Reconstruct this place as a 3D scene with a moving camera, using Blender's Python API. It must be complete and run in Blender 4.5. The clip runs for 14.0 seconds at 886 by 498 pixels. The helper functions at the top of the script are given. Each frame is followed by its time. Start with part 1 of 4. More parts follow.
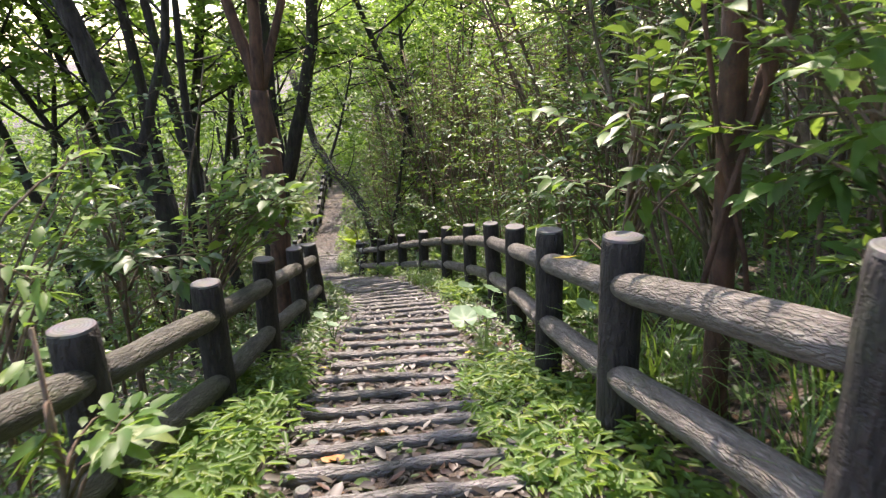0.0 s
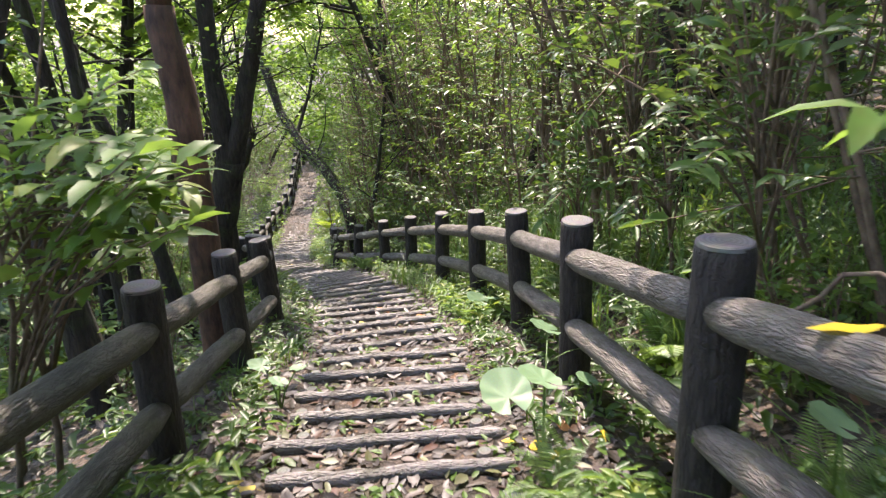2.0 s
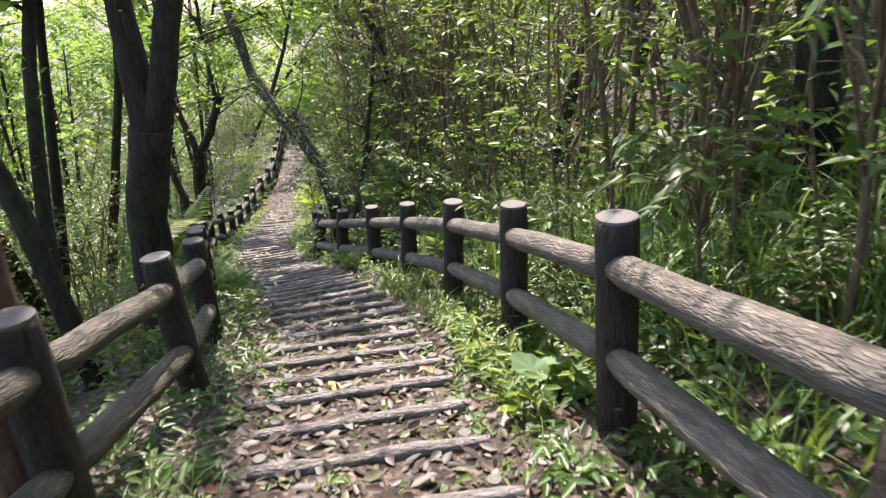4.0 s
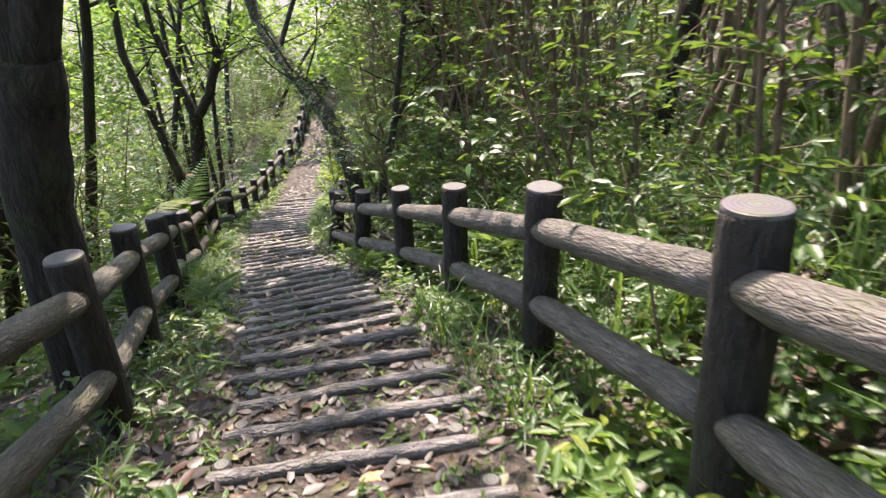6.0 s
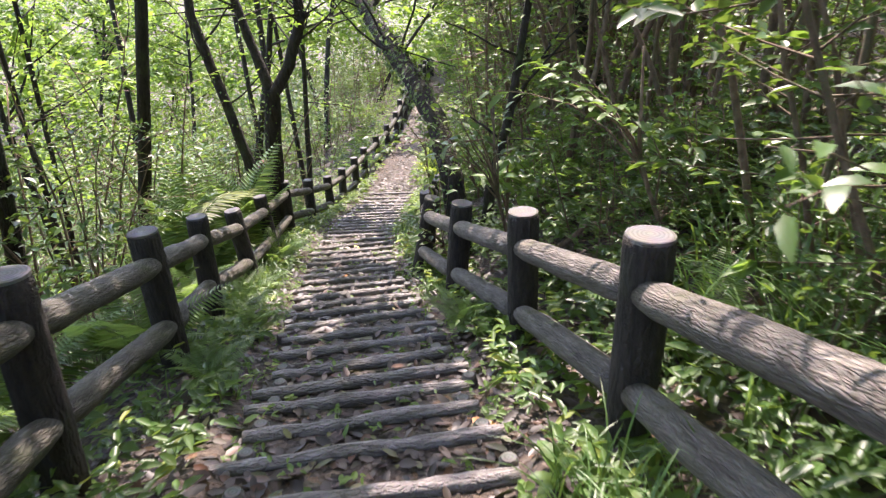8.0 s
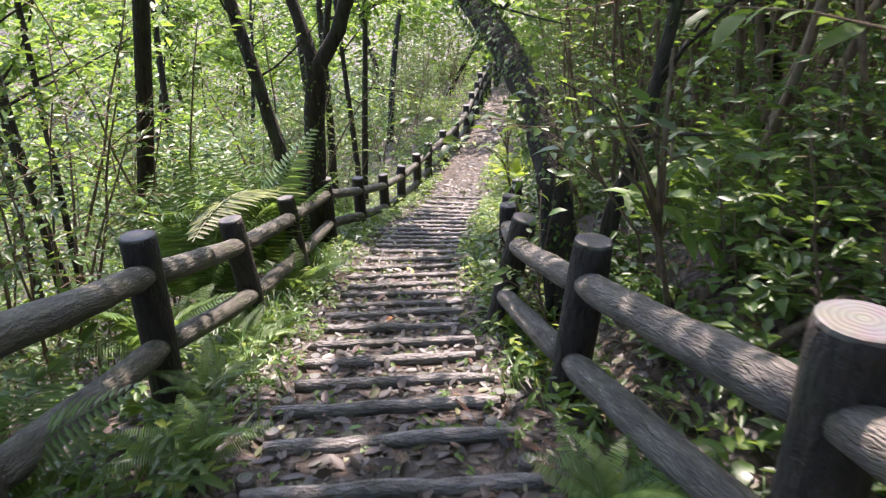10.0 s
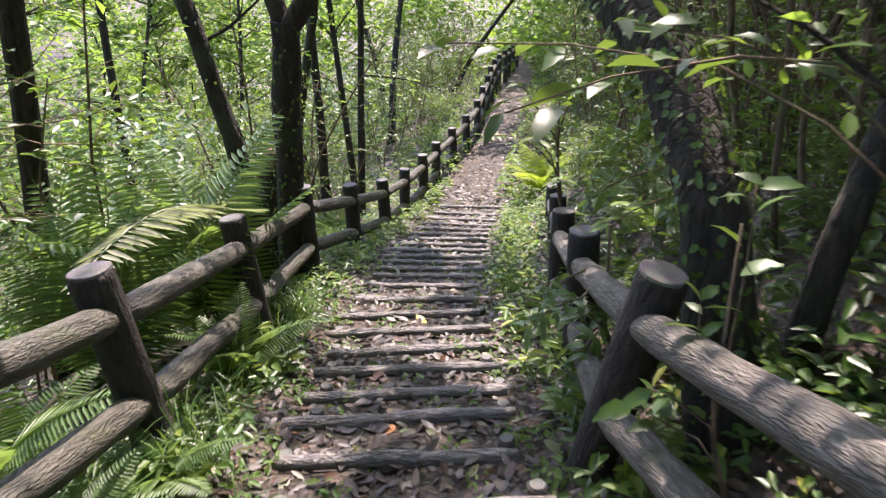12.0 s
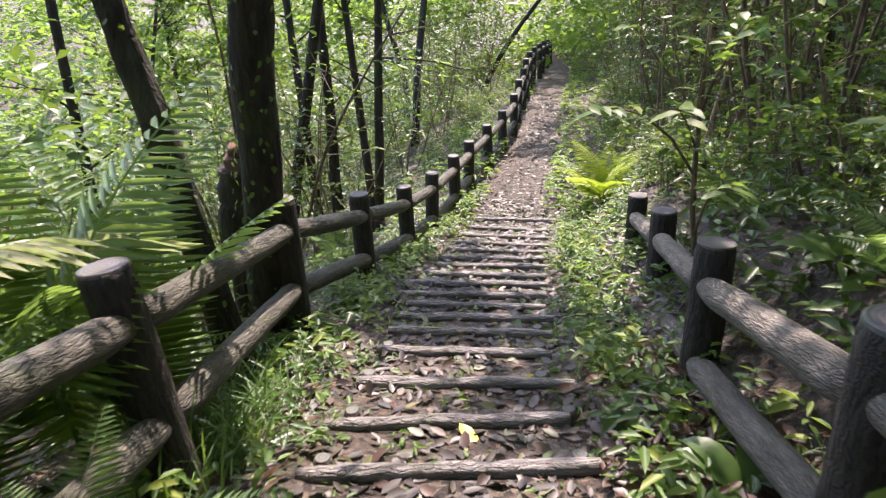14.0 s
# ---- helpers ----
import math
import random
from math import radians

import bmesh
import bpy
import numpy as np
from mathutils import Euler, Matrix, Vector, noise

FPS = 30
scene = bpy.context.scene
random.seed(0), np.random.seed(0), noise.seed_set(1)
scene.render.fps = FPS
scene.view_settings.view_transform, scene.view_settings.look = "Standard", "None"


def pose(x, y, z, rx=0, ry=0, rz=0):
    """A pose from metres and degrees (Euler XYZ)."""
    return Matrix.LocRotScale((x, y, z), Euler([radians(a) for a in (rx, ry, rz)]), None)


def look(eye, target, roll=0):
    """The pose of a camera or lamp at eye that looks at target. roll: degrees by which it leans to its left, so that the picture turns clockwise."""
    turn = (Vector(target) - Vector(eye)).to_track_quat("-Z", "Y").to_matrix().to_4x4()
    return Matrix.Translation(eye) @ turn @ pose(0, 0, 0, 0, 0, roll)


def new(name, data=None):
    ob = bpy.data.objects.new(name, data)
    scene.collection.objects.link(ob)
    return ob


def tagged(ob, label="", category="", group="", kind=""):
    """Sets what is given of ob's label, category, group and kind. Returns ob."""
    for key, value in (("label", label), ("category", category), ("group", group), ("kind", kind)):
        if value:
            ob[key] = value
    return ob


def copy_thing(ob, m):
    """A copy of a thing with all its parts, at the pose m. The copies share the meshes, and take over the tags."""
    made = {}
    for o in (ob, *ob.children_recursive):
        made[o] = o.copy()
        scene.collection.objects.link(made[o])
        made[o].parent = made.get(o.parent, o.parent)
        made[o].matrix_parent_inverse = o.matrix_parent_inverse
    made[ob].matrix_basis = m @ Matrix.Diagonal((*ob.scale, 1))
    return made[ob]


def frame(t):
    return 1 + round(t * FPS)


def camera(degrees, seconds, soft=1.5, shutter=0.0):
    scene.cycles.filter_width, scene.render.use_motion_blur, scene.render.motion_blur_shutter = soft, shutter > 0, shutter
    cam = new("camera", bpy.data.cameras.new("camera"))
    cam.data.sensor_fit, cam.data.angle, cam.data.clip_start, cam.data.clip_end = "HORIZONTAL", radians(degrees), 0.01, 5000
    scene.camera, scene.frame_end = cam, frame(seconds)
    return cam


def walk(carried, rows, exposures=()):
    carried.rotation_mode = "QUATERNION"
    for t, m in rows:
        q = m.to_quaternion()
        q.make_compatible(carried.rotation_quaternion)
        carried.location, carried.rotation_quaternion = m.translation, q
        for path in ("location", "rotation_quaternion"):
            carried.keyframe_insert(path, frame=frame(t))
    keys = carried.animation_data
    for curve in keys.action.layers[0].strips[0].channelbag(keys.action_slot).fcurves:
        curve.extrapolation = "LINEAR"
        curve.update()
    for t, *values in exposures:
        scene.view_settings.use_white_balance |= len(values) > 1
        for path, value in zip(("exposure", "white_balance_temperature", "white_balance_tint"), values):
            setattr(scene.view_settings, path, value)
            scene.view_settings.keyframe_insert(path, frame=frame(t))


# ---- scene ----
cam = camera(67.0, 14.0, soft=1.3, shutter=0.35)
PATH = [
    (0, (0.017, 0.066, 1.446), (0.001, 1.972, 0.839), -1.8),
    (0.5, (-0.013, 0.6, 1.324), (-0.004, 2.499, 0.698), -1.8),
    (1, (-0.066, 1.165, 1.18), (-0.035, 3.054, 0.523), -1.9),
    (1.5, (-0.132, 1.723, 1.077), (-0.099, 3.609, 0.412), -1.9),
    (2, (-0.183, 2.316, 0.909), (-0.139, 4.2, 0.238), -1.8),
    (2.5, (-0.22, 2.872, 0.773), (-0.169, 4.75, 0.086), -1.8),
    (2.7, (-0.242, 3.096, 0.723), (-0.179, 4.969, 0.023), -1.5),
    (4.8, (-0.266, 5.715, 0.033), (-0.229, 7.562, -0.733), -2.6),
    (5, (-0.287, 5.941, -0.051), (-0.258, 7.786, -0.824), -2.6),
    (5.5, (-0.344, 6.528, -0.2), (-0.32, 8.357, -1.009), -2.7),
    (6, (-0.4, 7.156, -0.382), (-0.449, 8.981, -1.198), -2.7),
    (6.5, (-0.468, 7.71, -0.489), (-0.617, 9.53, -1.305), -2.5),
    (7, (-0.57, 8.271, -0.631), (-0.726, 10.09, -1.448), -2.5),
    (7.5, (-0.633, 8.836, -0.787), (-0.85, 10.648, -1.607), -2.5),
    (8, (-0.723, 9.376, -0.961), (-1.054, 11.167, -1.789), -2.3),
    (8.2, (-0.763, 9.602, -1.015), (-1.098, 11.389, -1.846), -2.1),
    (10.3, (-1.469, 11.811, -1.731), (-1.983, 13.561, -2.552), -1.1),
    (10.5, (-1.552, 12.007, -1.782), (-2.06, 13.758, -2.603), -1.2),
    (11, (-1.754, 12.512, -1.921), (-2.268, 14.262, -2.74), -1.2),
    (11.5, (-1.898, 13.024, -2.114), (-2.414, 14.777, -2.928), -1.3),
    (12, (-2.107, 13.537, -2.308), (-2.617, 15.292, -3.121), -1.4),
    (12.5, (-2.351, 14.041, -2.475), (-2.891, 15.787, -3.288), -1.3),
    (13, (-2.562, 14.503, -2.668), (-3.143, 16.236, -3.48), -1.2),
    (13.5, (-2.729, 14.984, -2.777), (-3.31, 16.718, -3.585), -1.5),
    (14, (-2.844, 15.472, -2.956), (-3.422, 17.212, -3.753), -2.2),
]
walk(cam, [(t, look(eye, target, roll)) for t, eye, target, roll in PATH], [(0.0, 2.25, 7200.0, 21.0), (2.0, 2.5, 7100.0, 22.0), (5.5, 2.55, 7100.0, 23.0), (8.0, 2.78, 6900.0, 27.0), (11.5, 2.55, 6800.0, 27.0), (14.0, 2.5, 6900.0, 27.0)])

# ---- world, sun ----
world = bpy.data.worlds.new("sky")
scene.world = world
world.use_nodes = True
SUN_AZ, SUN_EL = -9.0, 55.0          # degrees from straight ahead (+ to the right), and above the horizon
sky = world.node_tree.nodes.new("ShaderNodeTexSky")
sky.sky_type = "NISHITA"
sky.sun_disc = False
sky.sun_elevation, sky.sun_rotation = radians(SUN_EL), radians(SUN_AZ)
background = world.node_tree.nodes["Background"]
background.inputs["Strength"].default_value = 0.15
world.node_tree.links.new(sky.outputs["Color"], background.inputs["Color"])
sun_data = bpy.data.lights.new("sun", "SUN")
sun_data.energy, sun_data.angle, sun_data.color = 2.2, radians(0.6), (1.0, 0.95, 0.86)
sun = new("sun", sun_data)
sun_dir = Vector((math.sin(radians(SUN_AZ)) * math.cos(radians(SUN_EL)), math.cos(radians(SUN_AZ)) * math.cos(radians(SUN_EL)), math.sin(radians(SUN_EL))))
sun.rotation_mode = "QUATERNION"
sun.rotation_quaternion = sun_dir.to_track_quat("Z", "Y")

# ---- materials ----


def material(name, rough=0.8, metal=0.0):
    m = bpy.data.materials.new(name)
    m.use_nodes = True
    n, l = m.node_tree.nodes, m.node_tree.links
    b = n["Principled BSDF"]
    b.inputs["Roughness"].default_value, b.inputs["Metallic"].default_value = rough, metal
    return m, n, l, b


def ramp(n, stops):
    r = n.new("ShaderNodeValToRGB")
    e = r.color_ramp.elements
    while len(e) < len(stops):
        e.new(0.5)
    for k, (p, c) in zip(e, stops):
        k.position, k.color = p, (*c, 1)
    return r


def noise_node(n, l, scale, detail=4.0, coords=None, rough=0.6):
    t = n.new("ShaderNodeTexNoise")
    t.inputs["Scale"].default_value, t.inputs["Detail"].default_value, t.inputs["Roughness"].default_value = scale, detail, rough
    if coords:
        l.new(coords, t.inputs["Vector"])
    return t


def mix(n, l, fac, a, b, how="MIX"):
    x = n.new("ShaderNodeMix")
    x.data_type, x.blend_type = "RGBA", how
    for slot, v in ((0, fac), (6, a), (7, b)):
        if hasattr(v, "is_linked"):
            l.new(v, x.inputs[slot])
        else:
            x.inputs[slot].default_value = v if slot == 0 else (*v, 1)
    return x.outputs[2]


def bump(n, l, b, height, strength, distance):
    k = n.new("ShaderNodeBump")
    k.inputs["Strength"].default_value, k.inputs["Distance"].default_value = strength, distance
    l.new(height, k.inputs["Height"])
    l.new(k.outputs["Normal"], b.inputs["Normal"])


def leaf_material(name, dark, light, rough=0.38, through_light=0.45, yellow=None):
    """Leaf: a glossy skin over a thin blade that lets light through; every blade of a plant differs a little."""
    m, n, l, b = material(name, rough)
    geo, info = n.new("ShaderNodeNewGeometry"), n.new("ShaderNodeObjectInfo")
    add = n.new("ShaderNodeMath")
    add.operation = "MULTIPLY_ADD"
    l.new(info.outputs["Random"], add.inputs[0])
    add.inputs[1].default_value = 0.3
    l.new(geo.outputs["Random Per Island"], add.inputs[2])
    stops = [(0.0, dark), (0.75, light)]
    if yellow:
        stops += [(0.97, tuple(0.5 * (p + q) for p, q in zip(light, yellow))), (1.0, yellow)]
    half = n.new("ShaderNodeMath")
    half.operation = "MULTIPLY"
    half.inputs[1].default_value = 0.77
    l.new(add.outputs[0], half.inputs[0])
    r = ramp(n, stops)
    l.new(half.outputs[0], r.inputs["Fac"])
    tc = n.new("ShaderNodeTexCoord")
    spots = noise_node(n, l, 35.0, 3.0, tc.outputs["Object"])
    c = mix(n, l, 0.35, r.outputs["Color"], spots.outputs["Color"], "SOFT_LIGHT")
    l.new(c, b.inputs["Base Color"])
    t = n.new("ShaderNodeBsdfTranslucent")
    warm = mix(n, l, 0.5, c, (0.30, 0.44, 0.05))
    l.new(warm, t.inputs["Color"])
    s = n.new("ShaderNodeMixShader")
    s.inputs[0].default_value = through_light
    l.new(b.outputs[0], s.inputs[1])
    l.new(t.outputs[0], s.inputs[2])
    l.new(s.outputs[0], n["Material Output"].inputs["Surface"])
    return m


def bark_material(name, dark, light, moss=None, stretch=7.0, scale=9.0, rough=0.9, depth=0.02, lengthwise=1.0, cracks=0.0):
    """Bark or bark-cast concrete: ridges that run along the piece's z, with patches of algae."""
    m, n, l, b = material(name, rough)
    tc, mp = n.new("ShaderNodeTexCoord"), n.new("ShaderNodeMapping")
    mp.inputs["Scale"].default_value = (stretch, stretch, lengthwise)
    l.new(tc.outputs["Object"], mp.inputs["Vector"])
    ridges = noise_node(n, l, scale, 5.0, mp.outputs["Vector"])
    r = ramp(n, [(0.3, dark), (0.7, light)])
    l.new(ridges.outputs["Fac"], r.inputs["Fac"])
    c = r.outputs["Color"]
    patches = noise_node(n, l, 3.2, 6.0, tc.outputs["Object"], 0.7)
    if moss:
        k = ramp(n, [(0.5, (0, 0, 0)), (0.68, (1, 1, 1))])
        l.new(patches.outputs["Fac"], k.inputs["Fac"])
        c = mix(n, l, k.outputs["Color"], c, moss)
    if cracks:
        cm = n.new("ShaderNodeMapping")
        cm.inputs["Scale"].default_value = (1.0, 1.0, 0.13)
        l.new(mix(n, l, 0.10, tc.outputs["Object"], patches.outputs["Color"], "ADD"), cm.inputs["Vector"])
        cv = n.new("ShaderNodeTexVoronoi")
        cv.feature = "DISTANCE_TO_EDGE"
        cv.inputs["Scale"].default_value = cracks
        l.new(cm.outputs["Vector"], cv.inputs["Vector"])
        ck = ramp(n, [(0.0, (0.42, 0.40, 0.38)), (0.20, (1, 1, 1))])
        l.new(cv.outputs["Distance"], ck.inputs["Fac"])
        c = mix(n, l, 0.45, c, ck.outputs["Color"], "MULTIPLY")
    fine = noise_node(n, l, 120.0, 3.0, tc.outputs["Object"])
    c = mix(n, l, 0.4, c, fine.outputs["Color"], "SOFT_LIGHT")
    l.new(c, b.inputs["Base Color"])
    height_out = ridges.outputs["Fac"]
    if cracks:
        plus = n.new("ShaderNodeMath")
        plus.operation = "MULTIPLY_ADD"
        l.new(ck.outputs["Color"], plus.inputs[0])
        plus.inputs[1].default_value = 0.5
        l.new(ridges.outputs["Fac"], plus.inputs[2])
        height_out = plus.outputs[0]
    bump(n, l, b, height_out, 0.9, depth)
    return m


RAIL = bark_material("bark-cast concrete, weathered grey", (0.07, 0.058, 0.048), (0.25, 0.22, 0.19), (0.11, 0.105, 0.06), 3.0, 13.0, 0.7, 0.022, 0.45, 78.0)
RAIL_MOSS = bark_material("bark-cast concrete, mossy and damp", (0.045, 0.04, 0.03), (0.16, 0.145, 0.115), (0.075, 0.085, 0.035), 3.0, 13.0, 0.7, 0.022, 0.45, 78.0)
POST = bark_material("bark-cast concrete, dark brown", (0.013, 0.010, 0.009), (0.058, 0.045, 0.038), (0.045, 0.05, 0.025), 4.0, 10.0, 0.75, 0.025, 0.7, 40.0)
LOG = bark_material("step log, worn grey-brown", (0.11, 0.096, 0.09), (0.34, 0.305, 0.29), (0.075, 0.07, 0.045), 3.0, 13.0, 0.55, 0.02, 0.5, 55.0)
BARK = bark_material("dark tree bark", (0.014, 0.011, 0.009), (0.065, 0.05, 0.04), (0.05, 0.06, 0.025), 3.0, 6.0, 0.95, 0.03, 0.7, 26.0)
REDBARK = bark_material("peeling reddish bark", (0.035, 0.017, 0.011), (0.17, 0.085, 0.05), (0.05, 0.032, 0.02), 2.0, 9.0, 0.85, 0.03, 0.6)
TWIG = bark_material("thin brown stems", (0.07, 0.045, 0.03), (0.24, 0.165, 0.11), (0.10, 0.10, 0.05), 2.0, 14.0, 0.9, 0.004)


def top_material():
    m, n, l, b = material("sawn post top, grey-brown", 0.7)
    tc = n.new("ShaderNodeTexCoord")
    rings = n.new("ShaderNodeTexWave")
    rings.wave_type, rings.rings_direction = "RINGS", "Z"
    rings.inputs["Scale"].default_value, rings.inputs["Distortion"].default_value = 22.0, 3.0
    l.new(tc.outputs["Object"], rings.inputs["Vector"])
    r = ramp(n, [(0.0, (0.075, 0.069, 0.064)), (1.0, (0.125, 0.117, 0.111))])
    l.new(rings.outputs["Color"], r.inputs["Fac"])
    dirt = noise_node(n, l, 14.0, 5.0, tc.outputs["Object"])
    c = mix(n, l, 0.6, r.outputs["Color"], dirt.outputs["Color"], "SOFT_LIGHT")
    l.new(c, b.inputs["Base Color"])
    bump(n, l, b, dirt.outputs["Fac"], 0.4, 0.006)
    return m


TOP = top_material()


def ground_material():
    """Forest floor: dark soil under matted fallen leaves, with mossy stretches."""
    m, n, l, b = material("forest floor of soil and matted leaves", 0.8)
    tc = n.new("ShaderNodeTexCoord")
    v = n.new("ShaderNodeTexVoronoi")
    v.inputs["Scale"].default_value = 26.0
    warp = noise_node(n, l, 9.0, 3.0, tc.outputs["Object"])
    l.new(mix(n, l, 0.12, tc.outputs["Object"], warp.outputs["Color"], "ADD"), v.inputs["Vector"])
    sep = n.new("ShaderNodeSeparateColor")
    l.new(v.outputs["Color"], sep.inputs["Color"])
    litter = ramp(n, [(0.0, (0.018, 0.013, 0.011)), (0.35, (0.05, 0.034, 0.026)), (0.7, (0.10, 0.07, 0.052)), (0.93, (0.17, 0.13, 0.10)), (1.0, (0.18, 0.09, 0.04))])
    l.new(sep.outputs["Red"], litter.inputs["Fac"])
    soil = noise_node(n, l, 30.0, 6.0, tc.outputs["Object"], 0.7)
    sr = ramp(n, [(0.3, (0.018, 0.013, 0.010)), (0.75, (0.085, 0.062, 0.045))])
    l.new(soil.outputs["Fac"], sr.inputs["Fac"])
    cover = noise_node(n, l, 1.7, 5.0, tc.outputs["Object"])
    cr = ramp(n, [(0.38, (0, 0, 0)), (0.55, (1, 1, 1))])
    l.new(cover.outputs["Fac"], cr.inputs["Fac"])
    c = mix(n, l, cr.outputs["Color"], sr.outputs["Color"], litter.outputs["Color"])
    moss = noise_node(n, l, 2.6, 6.0, tc.outputs["Object"], 0.75)
    mr = ramp(n, [(0.56, (0, 0, 0)), (0.70, (1, 1, 1))])
    l.new(moss.outputs["Fac"], mr.inputs["Fac"])
    c = mix(n, l, mr.outputs["Color"], c, (0.055, 0.065, 0.022))
    l.new(c, b.inputs["Base Color"])
    h = n.new("ShaderNodeMath")
    h.operation = "ADD"
    l.new(v.outputs["Distance"], h.inputs[0])
    l.new(soil.outputs["Fac"], h.inputs[1])
    bump(n, l, b, h.outputs[0], 0.8, 0.03)
    return m


GROUND = ground_material()
LEAF = leaf_material("glossy evergreen leaf", (0.028, 0.065, 0.018), (0.075, 0.15, 0.035), 0.40, 0.35)
LEAF_PALE = leaf_material("fresh light green leaf", (0.06, 0.13, 0.025), (0.14, 0.25, 0.055), 0.48, 0.5, (0.42, 0.40, 0.04))
# far and crown leaves: sunlight is put into this paler, yellower green
LEAF_FAR = leaf_material("canopy leaf, sunlit tone", (0.065, 0.13, 0.02), (0.17, 0.29, 0.05), 0.45, 0.6)
GRASS = leaf_material("grass blade", (0.04, 0.09, 0.02), (0.10, 0.20, 0.05), 0.4, 0.35)
FERN = leaf_material("fern frond", (0.07, 0.14, 0.045), (0.16, 0.27, 0.10), 0.36, 0.55)
LITTER = leaf_material("fallen brown leaf", (0.012, 0.008, 0.006), (0.042, 0.027, 0.020), 0.5, 0.05, (0.22, 0.085, 0.03))
LITTER_PALE = leaf_material("fallen buff leaf", (0.04, 0.031, 0.023), (0.085, 0.066, 0.047), 0.55, 0.06, (0.27, 0.18, 0.045))
FERN_DRY = leaf_material("pale dying fern frond", (0.24, 0.25, 0.16), (0.42, 0.42, 0.30), 0.5, 0.35)
# yellow-green fern, with its sunlit brightness put into the colour
FERN_LIME = leaf_material("lime fern frond, sunlit tone", (0.30, 0.40, 0.03), (0.45, 0.55, 0.05), 0.45, 0.5)
RUST = leaf_material("fallen red-brown leaf", (0.025, 0.011, 0.007), (0.085, 0.034, 0.018), 0.45, 0.08, (0.26, 0.10, 0.03))
OLIVE = leaf_material("fallen olive leaf", (0.045, 0.048, 0.022), (0.13, 0.13, 0.055), 0.5, 0.1, (0.30, 0.24, 0.06))
YELLOW = leaf_material("fallen yellow leaf", (0.55, 0.38, 0.02), (0.65, 0.48, 0.03), 0.45, 0.3)
ORANGE = leaf_material("fallen orange leaf", (0.40, 0.14, 0.03), (0.50, 0.20, 0.05), 0.45, 0.2)

# ---- the lie of the land ----
# path centre: distance ahead s, offset x, height z
COURSE = [(-310, 0.1, 14.0), (-40, 0.1, 9.0), (-14, 0.1, 4.2), (-6, 0.1, 2.2), (0, 0.0, 0.42), (2.2, -0.1, -0.2), (2.9, -0.24, -0.42), (3.5, -0.31, -0.62), (5.0, -0.41, -1.0), (6.8, -0.49, -1.47),
          (8.6, -0.75, -2.0), (9.5, -0.90, -2.26), (10.5, -1.13, -2.52), (12.1, -1.66, -3.0), (13.6, -2.2, -3.52), (15.1, -2.73, -4.08), (16.0, -3.04, -4.37), (17.1, -3.40, -4.65),
          (18.6, -3.82, -5.06), (20.1, -4.1, -5.45), (22.2, -4.42, -5.95), (24.0, -4.6, -6.32), (27.0, -4.93, -6.5), (32.4, -5.63, -6.75), (45, -6.95, -7.2), (70, -10.0, -8.0), (420, -40.0, -9.0)]
_c = np.array(COURSE)
_s = np.arange(-310, 420, 0.1)
_k = np.exp(-0.5 * (np.arange(-12, 13) / 5.0) ** 2)
_k /= _k.sum()


def _smooth(col):
    v = np.interp(_s, _c[:, 0], _c[:, col])
    return np.convolve(np.pad(v, 12, mode="edge"), _k, mode="valid")


_xs, _zs = _smooth(1), _smooth(2)
_ts = np.gradient(_xs, _s)


def xc(s):
    return float(np.interp(s, _s, _xs))


def zc(s):
    return float(np.interp(s, _s, _zs))


def slant(s):
    return -float(np.interp(s, _s, _ts))


LOGS = [-1.7, -1.3, -0.9, -0.5, -0.1, 0.3, 0.7, 1.1, 1.5, 1.88, 2.24, 2.56, 2.88, 3.2, 3.5, 3.88, 4.28, 4.68, 5.05, 5.42, 5.8, 6.23, 6.65, 7.1, 7.55, 7.99, 8.37, 8.79, 9.2, 9.6, 9.97, 10.31, 10.73, 11.09,
        11.4, 11.68, 11.95, 12.2, 12.5, 12.86, 13.22, 13.62, 14.0, 14.4, 14.8, 15.2, 15.6, 16.0, 16.31, 16.65, 16.98, 17.36, 17.77, 18.25, 18.73, 19.13, 19.48, 19.8, 20.12, 20.5, 20.85, 21.25, 21.6, 22.0, 22.4, 22.85, 23.35, 23.95]
_steps = np.array(LOGS)


def bank(v, s):
    """Rise of the ground beside the path: a slope up on the right, down on the left."""
    if v >= 0:
        a = max(0.0, v - 0.62)
        rise = 0.05 * min(a, 0.7) / 0.7 + 0.42 * max(0.0, a - 0.7)
        lip = 0.5 * max(0.0, min(1.0, (s - 12.0) / 2.5)) * max(0.0, min(1.0, (27.0 - s) / 4.0)) * max(0.0, min(1.0, (v - 0.98) / 0.6))
        return min(rise + lip, 9 + 0.03 * v)
    a = max(0.0, -v - 0.62)
    fall = 0.06 * min(a, 0.6) / 0.6 + 0.40 * max(0.0, a - 0.6)
    return -min(fall, 7.0) + max(0.0, a - 22) * 0.22 * (a < 60) + (0.22 * 38 if a >= 60 else 0.0)


def height(s, v):
    z = zc(s) + bank(v, s)
    if abs(v) < 0.62 and _steps[0] < s < _steps[-1]:
        i = int(np.searchsorted(_steps, s)) - 1
        a, b = _steps[i], _steps[i + 1]
        f = (s - a) / (b - a)
        tread = zc(a) - 0.080 + (zc(b) - zc(a) + 0.048) * min(1.0, f * 1.05)
        w = min(1.0, (0.62 - abs(v)) / 0.10)
        z = z * (1 - w) + tread * w
    rough = 0.012 if abs(v) < 0.6 else min(0.5, 0.02 + 0.05 * (abs(v) - 0.6))
    z += rough * noise.noise(Vector((v * 0.9, s * 0.9, 3.1))) + 0.012 * noise.noise(Vector((v * 5, s * 5, 1.0)))
    return z


